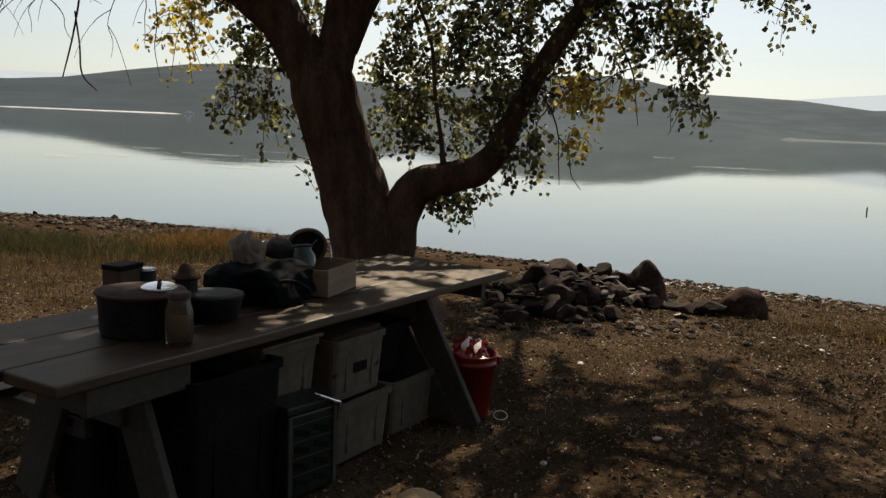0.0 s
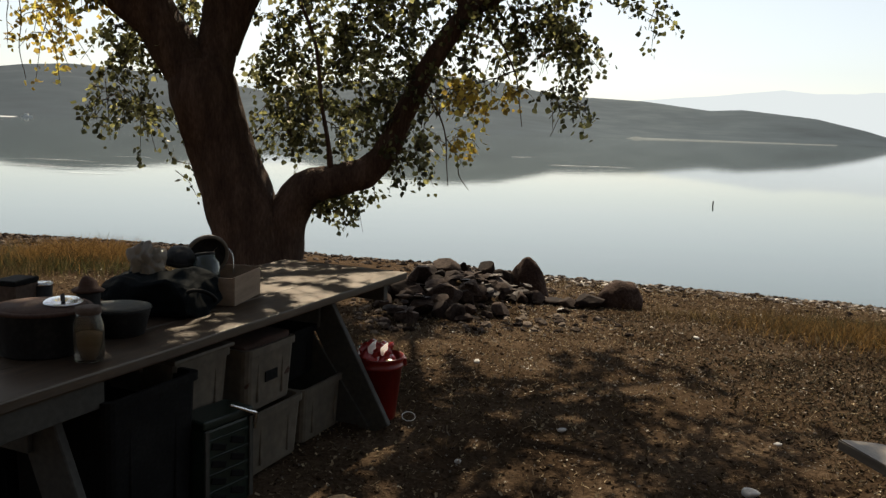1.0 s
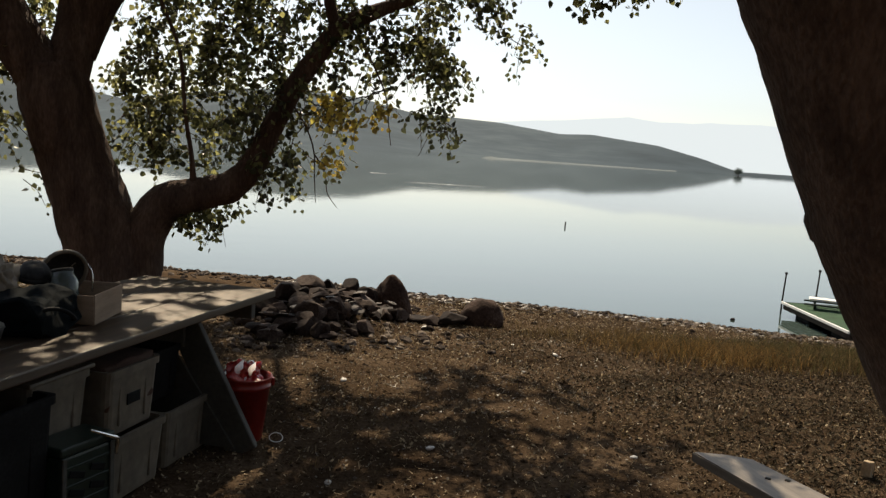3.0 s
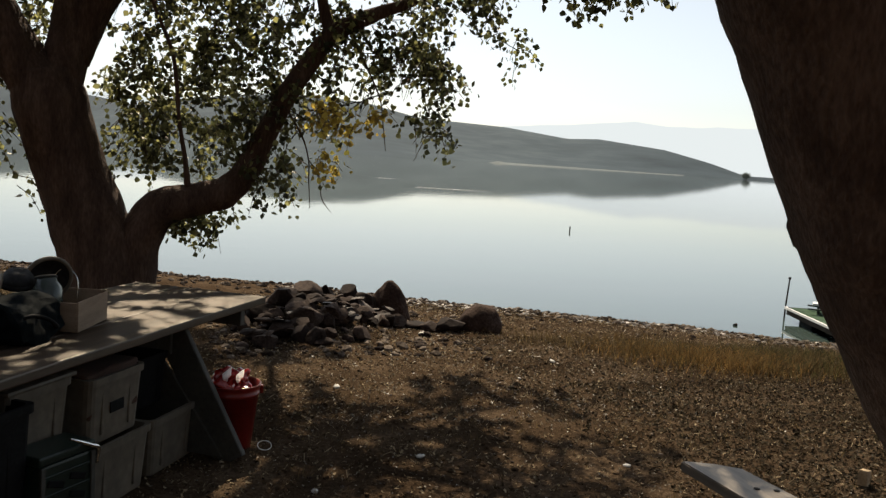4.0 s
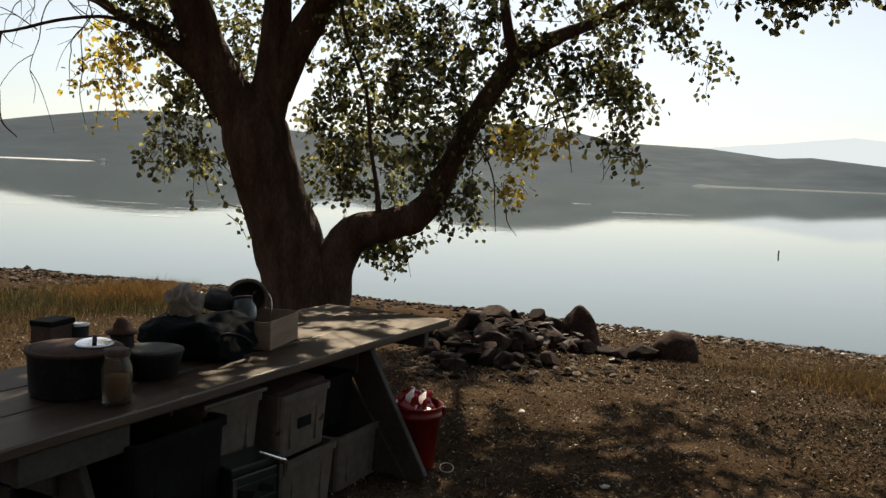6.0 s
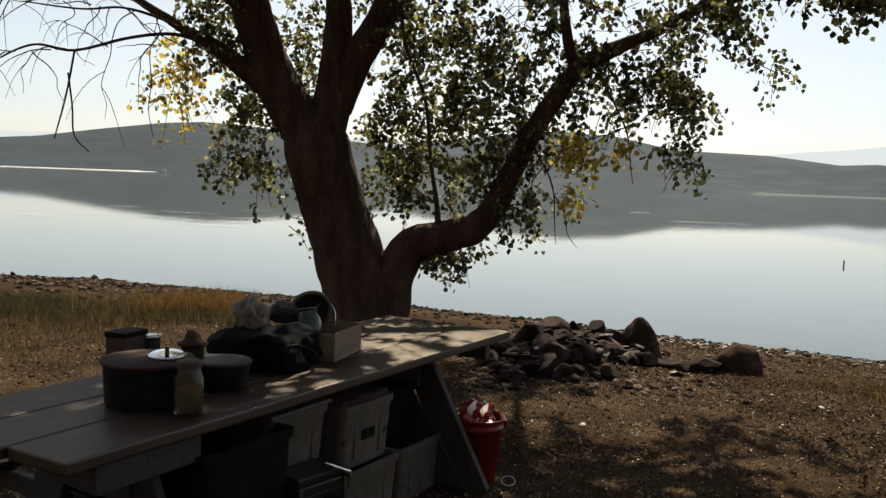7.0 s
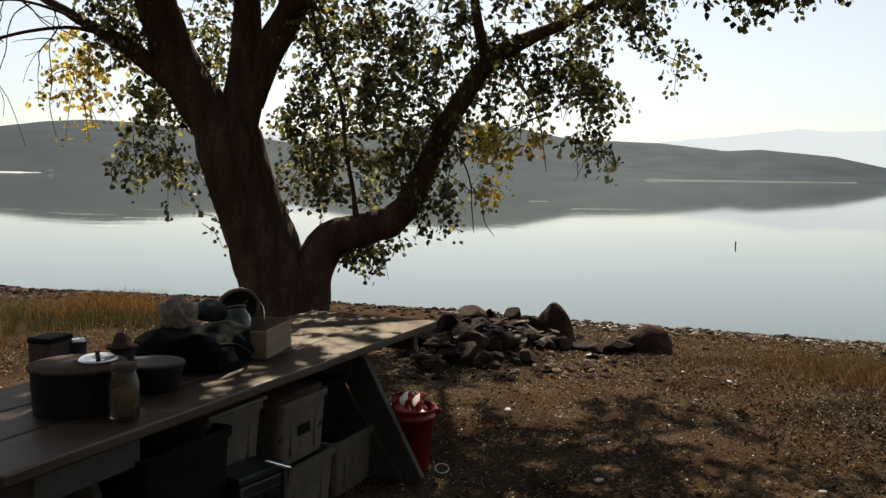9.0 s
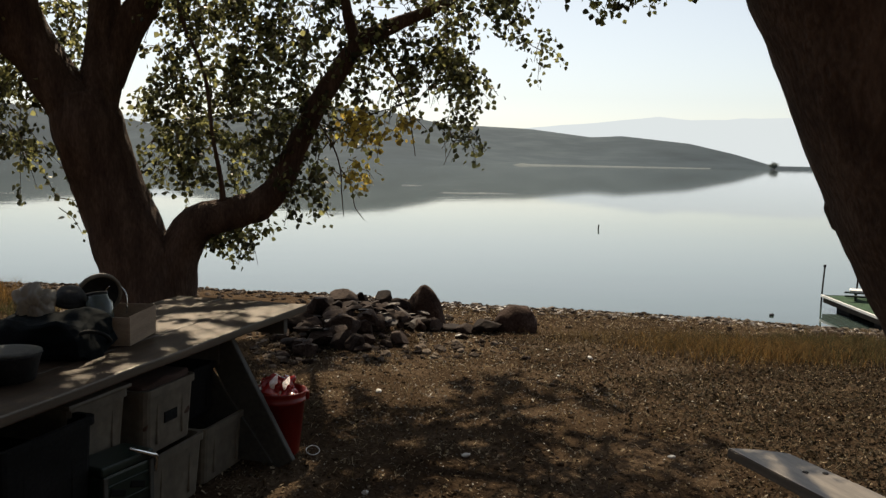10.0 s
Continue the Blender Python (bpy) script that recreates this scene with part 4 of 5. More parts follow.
tote(1.63, 0.25, 0.0, 0.46, 0.46, 0.30, TOTE, "cloudy plastic storage tote on the ground under the table")
tote(2.12, 0.27, 0.0, 0.45, 0.46, 0.29, TOTE, "cloudy plastic storage tote on the ground under the table")
tote(1.19, 0.32, 0.352, 0.38, 0.44, 0.28, TOTE, "cloudy plastic tote stacked under the table", lid=TOTE)
label_tote = tote(1.62, 0.25, 0.302, 0.40, 0.42, 0.30, TOTE, "cloudy plastic tote with dark cloth and a dark label", content=BROWN)
part("label", box_bm(-0.05, 0.05, -0.206, -0.2, 0.12, 0.17, 0.001, 1), BLACK, label_tote, "small dark label")
tote(2.08, 0.36, 0.292, 0.36, 0.36, 0.26, BLACK, "black plastic tote stacked under the table")
tote(1.19, 0.38, 0.0, 0.34, 0.36, 0.35, BLACK, "black plastic tote on the ground under the table")
tote(0.62, 0.66, 0.0, 0.32, 0.3, 0.4, BLACK, "low black plastic bin behind the table legs")
tote(0.78, 0.25, 0.0, 0.5, 0.5, 0.62, BLACK, "tall black plastic bin under the table")


def build_camp_stove():
    ob = empty("camp_stove_case", at_table(1.16, 0.02, 0.0, -8), "dark green slotted case with a steel rail under the table", "case")
    part("case", box_bm(-0.14, 0.14, -0.08, 0.08, 0.0, 0.37, 0.012, 2), GREEN_METAL, ob)
    lid = part("lid", box_bm(-0.145, 0.145, -0.085, 0.085, 0.372, 0.41, 0.012, 3), GREEN_METAL, ob)
    v, f = tube([(0.0, -0.09, 0.45, 0.006), (0.11, -0.095, 0.395, 0.009), (0.15, -0.09, 0.37, 0.011), (0.145, -0.09, 0.31, 0.007)], 8, 4)
    link("handle", v, f, STEEL, lid, "bright steel rail handle")
    for x in (-0.128, 0.128):
        part("corner_rail", box_bm(x - 0.012, x + 0.012, -0.09, -0.081, 0.01, 0.37, 0.003, 1), GREY_PAINT, ob, "worn grey corner rail")
    for z in (0.06, 0.135, 0.21, 0.285):
        for x in (-0.06, 0.05):
            part("slot", box_bm(-0.042, 0.042, -0.086, -0.081, -0.014, 0.014, 0.003, 1, m=pose(x, 0, z, 0, 18, 0)), BLACK, ob, "dark slot")
        part("slat", box_bm(-0.115, 0.115, -0.0855, -0.081, z + 0.03, z + 0.042, 0.002, 1), GREEN_METAL, ob)


build_camp_stove()


def round_thing(name, m, profile, material, label, cat, seg=32, sx=1.0, sy=1.0):
    ob = empty(name, m, label, cat)
    part("body", lathe(profile, seg, sx=sx, sy=sy), material, ob, smooth=True)
    return ob


def build_tabletop_things():
    # stock pot with a shiny lid, jar, pan, box
    tub = round_thing("stock_pot", at_table(0.604, 0.377, 0.75), [(0.02, 0), (0.15, 0), (0.158, 0.012), (0.165, 0.155), (0.173, 0.16), (0.173, 0.168), (0.155, 0.168), (0.153, 0.02), (0.02, 0.015)], SOOT, "wide sooty black pot standing on the table", "pot")
    part("rim", lathe([(0.173, 0.159), (0.177, 0.166), (0.173, 0.172), (0.156, 0.172)], 32), BROWN, tub, "dull brown rim", True)
    part("cover", lathe([(0.155, 0.166), (0.152, 0.172), (0.06, 0.176), (0.01, 0.177)], 32), BROWN, tub, "dull dark brown cover", True)
    lid = round_thing("pot_lid", at_table(0.65, 0.325, 0.932) @ pose(0, 0, 0, 3, -4, 0), [(0.062, 0.0), (0.07, 0.002), (0.071, 0.006), (0.06, 0.009), (0.02, 0.01)], MIRROR, "small bright steel lid lying on the pot", "lid")
    part("bar_handle", box_bm(-0.008, 0.008, -0.056, 0.056, 0.0095, 0.018, 0.003, 2), BLACK, lid, "black bar handle").matrix_basis = pose(0, 0, 0, 0, 0, -42)
    jar = round_thing("glass_jar", at_table(0.58, 0.13, 0.75) @ Matrix.Scale(1.17, 4), [(0.02, 0.0), (0.04, 0.0), (0.045, 0.008), (0.046, 0.115), (0.036, 0.14), (0.035, 0.165), (0.033, 0.165), (0.033, 0.142), (0.042, 0.113), (0.041, 0.01), (0.02, 0.008)], GLASS, "glass preserving jar half full of tan grain", "jar")
    part("grain", lathe([(0.02, 0.01), (0.04, 0.012), (0.04, 0.085), (0.02, 0.09)], 20), CARD, jar, "tan dry grain", True)
    part("jar_lid", lathe([(0.038, 0.15), (0.039, 0.152), (0.039, 0.17), (0.02, 0.172)], 20), KRAFT, jar, "dull brown lid", True)
    pan = round_thing("frying_pan", at_table(0.95, 0.34, 0.75) @ Matrix.Diagonal((0.85, 0.85, 1, 1)), [(0.02, 0.0), (0.12, 0.0), (0.15, 0.1), (0.155, 0.105), (0.15, 0.108), (0.118, 0.012), (0.02, 0.01)], SOOT, "dark deep frying pan on the table", "pan")
    v, f = tube([(0.14, 0, 0.095, 0.012), (0.24, 0, 0.11, 0.011), (0.34, 0.0, 0.115, 0.013)], 8, 4)
    link("handle", v, f, BLACK, pan).matrix_basis = pose(0, 0, 0, 0, 0, 75)
    part("lid", lathe([(0.15, 0.109), (0.152, 0.113), (0.1, 0.118), (0.02, 0.12)], 32), GREY_PAINT, pan, "flat dull grey lid", True)
    bx = empty("small_carton", at_table(0.76, 0.69, 0.75, 10), "small brown carton with dark top on the table", "carton")
    part("body", box_bm(-0.07, 0.07, -0.05, 0.05, 0.0, 0.2, 0.004, 1), KRAFT, bx)
    part("flap", box_bm(-0.073, 0.073, -0.053, 0.053, 0.2, 0.222, 0.004, 1), BLACK, bx)
    cup = round_thing("lidded_canister", at_table(0.89, 0.44, 0.75), [(0.02, 0), (0.045, 0), (0.047, 0.165), (0.045, 0.17), (0.02, 0.172)], SOOT, "dark canister with a domed lid among the pots", "canister", 20)
    bm = lathe([(0.02, 0.172), (0.06, 0.173), (0.063, 0.18), (0.04, 0.19), (0.032, 0.215), (0.02, 0.232), (0.008, 0.236)], 20)
    wobble(bm, 0.006, 30, 2.0)
    part("lid", bm, BROWN, cup, "dark brown domed lid", True)
    tin = round_thing("low_tin", at_table(0.86, 0.66, 0.75), [(0.02, 0), (0.04, 0), (0.041, 0.18), (0.02, 0.182)], SOOT, "dark low tin with a pale lid beside the carton", "tin", 20)
    part("lid", lathe([(0.042, 0.182), (0.043, 0.184), (0.042, 0.192), (0.01, 0.193)], 20), STEEL, tin, "pale metal lid", True)
    # cloth tote bag with bowls standing in it, clear bag, carton
    bag = empty("cloth_tote_bag", at_table(1.5, 0.56, 0.75), "dark teal cloth tote bag full of dishes", "bag")
    bm = box_bm(-0.29, 0.07, -0.28, 0.18, 0.0, 0.17, 0.05, 3)
    bmesh.ops.subdivide_edges(bm, edges=bm.edges[:], cuts=5, use_grid_fill=True)
    bmesh.ops.subdivide_edges(bm, edges=bm.edges[:], cuts=1, use_grid_fill=True)
    bmesh.ops.smooth_vert(bm, verts=bm.verts, factor=0.5, use_axis_x=True, use_axis_y=True, use_axis_z=True)
    wobble(bm, 0.06, 5, 3.3)
    wobble(bm, 0.014, 19, 1.3)
    for v in bm.verts:
        v.co.z = max(v.co.z, 0.0)
    part("body", bm, TEAL, bag, smooth=True)
    v, f = tube([(-0.24, -0.27, 0.1, 0.009), (-0.2, -0.31, 0.13, 0.009), (-0.12, -0.33, 0.11, 0.009), (-0.03, -0.31, 0.06, 0.009), (0.0, -0.27, 0.05, 0.009)], 8, 4)
    link("strap", v, f, BLACK, bag, "dark drooping carrying strap")
    bottle = round_thing("green_glass_jar", at_table(1.63, 0.42, 0.85) @ pose(0, 0, 0, -14, 8, 0), [(0.02, 0.0), (0.055, 0.0), (0.062, 0.01), (0.062, 0.09), (0.048, 0.115), (0.046, 0.14), (0.043, 0.14), (0.045, 0.113), (0.057, 0.088), (0.057, 0.012), (0.02, 0.01)], GREEN_GLASS, "cloudy green glass jar leaning among the dishes in the bag", "jar", 24)
    part("rim", lathe([(0.046, 0.132), (0.05, 0.136), (0.046, 0.145), (0.02, 0.147)], 24), SOOT, bottle, "dark metal lid", True)
    for k, (u, v, z, r, tilt, rz, rim) in enumerate(((1.62, 0.58, 0.95, 0.082, 16, 20, SOOT), (1.8, 0.56, 0.95, 0.108, 74, 205, TOTE))):
        bowl = empty("cooking_bowl", at_table(u, v, z) @ pose(0, 0, 0, 0, 0, rz - 60) @ pose(0, 0, 0, tilt - 180, 0, 0), "dark enamel bowl standing on edge in the bag", "bowl", "bowls in the bag")
        part("body", lathe([(0.02, -0.06), (r * 0.6, -0.055), (r * 0.9, -0.02), (r, 0.0), (r * 0.95, 0.0), (r * 0.55, -0.045), (0.02, -0.05)], 28), SOOT, bowl, smooth=True)
        part("rim", lathe([(r * 0.97, -0.012), (r * 1.05, -0.004), (r * 1.05, 0.008), (r * 0.9, 0.01), (r * 0.88, 0.004)], 28), rim, bowl, smooth=True)
    film = empty("plastic_bag", at_table(1.41, 0.61, 0.93), "crumpled cloudy plastic bag on the tote", "plastic bag")
    bm = bmesh.new()
    bmesh.ops.create_icosphere(bm, subdivisions=5, radius=0.085)
    for v in bm.verts:
        c = v.co.copy()
        n = noise.noise(c * 9) * 0.06 + abs(noise.noise(c * 16)) * 0.05 + abs(noise.noise(c * 37)) * 0.018 - 0.02
        v.co += c.normalized() * n
        v.co.z = min(v.co.z, 0.082) * (1.25 if c.z > 0 else 1.1) + 0.03
        v.co.x += 0.25 * max(0.0, v.co.z)
    part("film", bm, FILM, film, smooth=True)
    carton = empty("open_carton", at_table(1.78, 0.43, 0.752, 14), "open tan cardboard carton with low sides", "carton")
    for n, b in (("side", (-0.2, 0.14, -0.13, -0.124, 0, 0.14)), ("side", (-0.2, 0.14, 0.124, 0.13, 0, 0.13)), ("side", (-0.2, -0.194, -0.124, 0.124, 0, 0.135)), ("side", (0.134, 0.14, -0.124, 0.124, 0, 0.145)), ("bottom", (-0.194, 0.134, -0.124, 0.124, 0, 0.006))):
        part(n, box_bm(*b, 0.002, 1), CARD, carton)
    v, f = tube([(0.1, 0.0, 0.1, 0.004), (0.11, 0.01, 0.2, 0.004), (0.12, 0.06, 0.24, 0.004), (0.11, 0.11, 0.215, 0.004), (0.1, 0.122, 0.13, 0.004)], 6, 4)
    link("handle", v, f, STEEL, carton, "bent bright wire handle")


build_tabletop_things()

# ---- red bucket, ring, bench, dock ----


def build_bucket():
    ob = empty("red_bucket", pose(0.2, 5.3, ground_z(0.2, 5.3), 0, 0, 0), "red plastic bucket lined with a shiny red bag", "bucket")
    part("body", lathe([(0.02, 0.0), (0.1, 0.0), (0.104, 0.006), (0.136, 0.3), (0.143, 0.302), (0.143, 0.318), (0.139, 0.32), (0.145, 0.35), (0.149, 0.36), (0.145, 0.364), (0.135, 0.355), (0.1, 0.02), (0.02, 0.015)], 40), RED, ob, smooth=True)
    bm = bmesh.new()
    bmesh.ops.create_icosphere(bm, subdivisions=5, radius=0.112)
    for v in bm.verts:
        c = v.co.copy()
        v.co += c.normalized() * (0.05 * noise.noise(c * 13) + 0.04 * abs(noise.noise(c * 22 + Vector((3, 1, 0)))) - 0.01)
        v.co.z = v.co.z * (0.8 if c.z > 0 else 0.5) + 0.345
    part("liner_bag", bm, RED_FILM, ob, "crumpled glossy red plastic bag")
    # white slips shaped like the sun glints on the red bag's folds
    for x, y, h, q, r in ((-0.045, -0.09, 0.425, 16, 0.052), (0.022, -0.095, 0.418, 18, 0.045), (-0.118, -0.075, 0.385, 8, 0.02), (-0.01, -0.11, 0.37, 14, 0.014)):
        bm = bmesh.new()
        bmesh.ops.create_icosphere(bm, subdivisions=3, radius=1)
        for v in bm.verts:
            k = math.sqrt(max(0.0, 1 - abs(v.co.z)))
            v.co = Vector((v.co.x * r * 0.42 * k + 0.15 * r * v.co.z ** 2, v.co.y * r * 0.25 * k, v.co.z * r))
        wobble(bm, r * 0.12, 70, h)
        part("fold_glint", bm, GLINT_FILM, ob, "fold of the bag, white for its sun glint", True).matrix_basis = pose(x, y, h, 10, q, 12)
    for s in (-1, 1):
        part("handle_ear", box_bm(s * 0.15 - 0.01, s * 0.15 + 0.01, -0.018, 0.018, 0.3, 0.345, 0.004, 1), RED, ob)
    ring = empty("wire_ring", pose(0.37, 5.2, ground_z(0.37, 5.2) + 0.03, 38, 0, 25), "pale bent wire loop lying on the ground", "wire loop")
    v, f = tube([(0.041 * math.cos(a), 0.03 * math.sin(a), 0, 0.0026) for a in np.linspace(0, 2 * math.pi, 20)], 6, 2)
    link("loop", v, f, WHITE, ring)


build_bucket()


def build_bench():
    ob = empty("plank_bench", pose(1.92, 3.62, 0, 0, 0, 0), "weathered pale plank bench with bolt holes", "bench")
    bm = bmesh.new()
    # seat with a clipped corner
    out = [(0.0, 0.0), (0.02, -0.01), (0.13, -0.05), (0.22, -0.12), (0.245, -0.5), (0.28, -1.25), (0.05, -1.25), (0.02, -0.5)]
    lo = [bm.verts.new((x, y, 0.405)) for x, y in out]
    hi = [bm.verts.new((x, y, 0.447)) for x, y in out]
    bm.faces.new(lo[::-1])
    bm.faces.new(hi)
    for i in range(len(out)):
        j = (i + 1) % len(out)
        bm.faces.new((lo[i], lo[j], hi[j], hi[i]))
    bmesh.ops.bevel(bm, geom=bm.edges[:], offset=0.005, segments=2, affect="EDGES")
    seat = part("seat", bm, PLANK, ob)
    for x, y in ((0.13, -0.33), (0.20, -0.36)):
        part("bolt", lathe([(0.002, 0.448), (0.012, 0.448), (0.012, 0.45), (0.002, 0.4505)], 12, m=Matrix.Translation((x, y, 0))), BLACK, seat)
    for y, x in ((-0.45, 0.14), (-1.05, 0.16)):
        part("leg", box_bm(x - 0.09, x + 0.09, y - 0.022, y + 0.022, -0.05, 0.404, 0.004, 1), GREY_PAINT, ob)


build_bench()


def build_low_bench():
    ob = empty("plank_bench", pose(1.47, 3.08, 0, 0, 0, -4), "short pale plank bench with clipped corners", "bench")
    bm = bmesh.new()
    out = [(0.035, 0.0), (0.235, 0.0), (0.265, -0.04), (0.275, -0.86), (0.25, -0.9), (0.01, -0.9), (-0.015, -0.86), (-0.012, -0.05)]
    lo = [bm.verts.new((x, y, 0.41)) for x, y in out]
    hi = [bm.verts.new((x, y, 0.448)) for x, y in out]
    bm.faces.new(lo[::-1])
    bm.faces.new(hi)
    for i in range(len(out)):
        bm.faces.new((lo[i], lo[(i + 1) % len(out)], hi[(i + 1) % len(out)], hi[i]))
    bmesh.ops.bevel(bm, geom=bm.edges[:], offset=0.006, segments=2, affect="EDGES")
    part("seat", bm, PLANK, ob)
    for y in (-0.2, -0.75):
        part("leg", box_bm(0.03, 0.22, y - 0.02, y + 0.02, -0.05, 0.409, 0.004, 1), GREY_PAINT, ob)


build_low_bench()


def build_dock():
    m = pose(9.0, 11.6, -0.3, 0, 0, -18.4)
    ob = empty("floating_dock", m, "small floating dock with green turf and white edge", "dock")
    part("deck", box_bm(0.035, 2.4, -2.25, -0.05, -0.02, 0.0, 0.003, 1), TURF, ob, "green turf deck")
    part("edge_board", box_bm(0.008, 0.035, -2.3, 0.0, -0.03, 0.01, 0.005, 1), WHITE, ob, "white edge board")
    for b in ((0.035, 2.45, -0.05, 0.0, -0.04, 0.004), (0.035, 2.45, -2.3, -2.25, -0.04, 0.004), (2.4, 2.45, -2.25, -0.05, -0.04, 0.004)):
        part("edge_board", box_bm(*b, 0.006, 1), GREEN_METAL, ob, "dark green edge board")
    part("frame", box_bm(0.04, 2.43, -2.28, -0.02, -0.11, -0.041, 0.004, 1), DEAD, ob, "dark timber frame")
    for y in (-0.5, -1.75):
        part("float", box_bm(0.15, 2.3, y - 0.25, y + 0.25, -0.34, -0.111, 0.03, 2), BLACK, ob, "black float")
    for i, (x, y, h) in enumerate(((0.03, 0.04, 0.43), (0.55, 0.04, 0.5))):
        v, f = tube([(x, y, -1.0, 0.013), (x + 0.01, y, 0, 0.013), (x + 0.03, y, h, 0.012), (x + 0.03, y, h + 0.001, 0.022), (x + 0.03, y, h + 0.035, 0.02)], 10, 0)
        link("mooring_pole", v, f, DEAD, ob, "thin dark mooring pole")
    ch = empty("deck_bench", m @ pose(0.56, -0.52, 0, 0, 0, -22) @ Matrix.Scale(0.95, 4), "low white-topped bench with dark rails on the dock", "bench")
    part("top", box_bm(-0.33, 0.33, -0.13, 0.13, 0.13, 0.165, 0.012, 2), WHITE, ch, "white painted top")
    for s in (-1, 1):
        part("side_rail", box_bm(-0.4, 0.4, s * 0.22 - 0.03, s * 0.22 + 0.03, 0.07, 0.095, 0.006, 1), GREEN_METAL, ch, "dark green side rail")
    for x in (-0.24, 0.24):
        part("crossbar", box_bm(x - 0.018, x + 0.018, -0.24, 0.24, 0.045, 0.069, 0.003, 1), GREEN_METAL, ch, "dark green crossbar")
        for y in (-0.1, 0.1):
            part("leg", box_bm(x - 0.018, x + 0.018, y - 0.018, y + 0.018, 0.0, 0.129, 0.003, 1), GREEN_METAL, ch, "dark green leg")


build_dock()


def build_far_things():
    # slim post standing in the lake
    r = 29.0
    px, py = r * math.sin(radians(26.25)) - 0.3, r * math.cos(radians(26.25)) + 0.46
    v, f = tube([(px, py, -3.0, 0.024), (px, py, -0.6, 0.022), (px + 0.015, py, -0.345, 0.022)], 10, 0)
    ob = link("marker_post", v, f, DEAD)
    tagged(ob, "dark marker post standing in the lake", "post")
    bo = rock(7.77, 11.1, 0.07, 0.05, 0.055, 333, 0, 0, "small dark stone in the shallows")
    bo.location.z = WATER_Z - 0.02
    for k, (x, y, s) in enumerate(((-6.44, 17.2, 0.13), (-8.13, 17.5, 0.1))):
        bo = rock(x, y, s, s * 0.8, s, 340 + k, k * 40, 0, "dark stone standing at the waterline")
        bo.location.z = WATER_Z - 0.03

    # a boat far out, with its trail, and white strips painted as glints on ripples
    boat = empty("motor_boat", pose(-224, 745, WATER_Z, 0, 0, 75) @ Matrix.Scale(1.5, 4), "small white motor boat far out on the lake", "boat")
    bm = box_bm(-0.9, 0.9, -3.0, 3.0, -0.2, 0.8, 0.0)
    for v in bm.verts:
        if v.co.z < 0:
            v.co.x *= 0.6
        if v.co.y < 0:
            v.co.x *= 0.35
    part("hull", bm, WHITE, boat)
    part("cabin", box_bm(-0.6, 0.6, -0.4, 1.4, 0.8, 1.7, 0.1, 2), WHITE, boat)

    def ripple(name, a, b, w, label):
        a, b = Vector(a), Vector(b)
        d = (b - a).normalized()
        s = Vector((-d.y, d.x, 0))
        v, f = [], []
        for i in range(41):
            t = i / 40
            p = a.lerp(b, t) + s * noise.noise(Vector((t * 9, w, 0))) * w * 0.5
            k = w * (0.25 + 0.75 * math.sin(math.pi * min(1, t * 0.9 + 0.1))) * (0.7 + 0.5 * noise.noise(Vector((t * 30, w, 2))))
            v += [p - s * k / 2, p + s * k / 2]
            if i:
                f.append((2 * i - 2, 2 * i, 2 * i + 1, 2 * i - 1))
        tagged(link(name, v, f, FOAM_GLINT), label, "wake", kind="stuff")

    def wake(a, b, w, h, label):
        """A long low wave of foam, highest behind the boat."""
        a, b = Vector(a), Vector(b)
        s = Vector((0, 1, 0)) * w
        v, f = [], []
        for i in range(81):
            t = i / 80
            p = a.lerp(b, t)
            k = h * (0.55 + 0.45 * (1 - t) ** 3) * (0.8 + 0.4 * noise.noise(Vector((t * 40, 1, 0)))) * min(1, t * 20 + 0.1)
            v += [p - s, p + Vector((0, 0, k)), p + s]
            if i:
                o = 3 * i
                f += [(o - 3, o, o + 1, o - 2), (o - 2, o + 1, o + 2, o - 1)]
        tagged(link("boat_wake", v, f, FOAM_GLINT), label, "wake", kind="stuff")

    z = WATER_Z + 0.02
    wake((-231, 744, WATER_Z), (-520, 700, WATER_Z), 4.0, 0.75, "white foam wake trailing behind the boat")
    ripple("ripple_glint", (15.7, 56.8, z), (20.9, 55.9, z), 0.5, "white strip in place of sky glint on ripples")
    ripple("ripple_glint", (16.8, 73.0, z), (18.4, 72.5, z), 0.7, "white strip in place of sky glint on ripples")
    g = np.random.default_rng(17)
    for k in range(16):
        a, d = radians(g.uniform(-25, -11)), g.uniform(36, 56)
        x, y, w = d * math.sin(a), d * math.cos(a), g.uniform(1.2, 3.6)
        ripple("ripple_glint", (x, y, z), (x + w, y - 0.25 * w, z), g.uniform(0.08, 0.2), "white strip in place of sky glint on ripples")
    tr = empty("point_tree", pose(880 * math.sin(radians(36.75)), 880 * math.cos(radians(36.75)), 0), "lone tree on the low far point, greyed for haze", "tree")
    v, f = tube([(0, 0, -1, 0.4), (0.2, 0, 2.5, 0.3), (0.4, 0, 5, 0.15)], 8, 3)
    link("trunk", v, f, BARK, tr)
    g = np.random.default_rng(5)
    n = 900
    p = g.normal(size=(n, 3)) * np.array((1.9, 1.6, 1.2)) + np.array((-0.3, 0, 3.6))
    p = p[p[:, 2] > 0.4]
    v, f = scatter([LEAF_V], [LEAF_F], p, rotations(len(p), 1.2, g), np.full((len(p), 3), 0.7))
    link("foliage", v, f, HAZY_LEAF, tr)["kind"] = "stuff"


build_far_things()

# ---- loose stones, litter, grass ----
shapes = [rock_shape(i, 1, 0.4) for i in range(8)]
SV, SF = [s[0] for s in shapes], [s[1] for s in shapes]


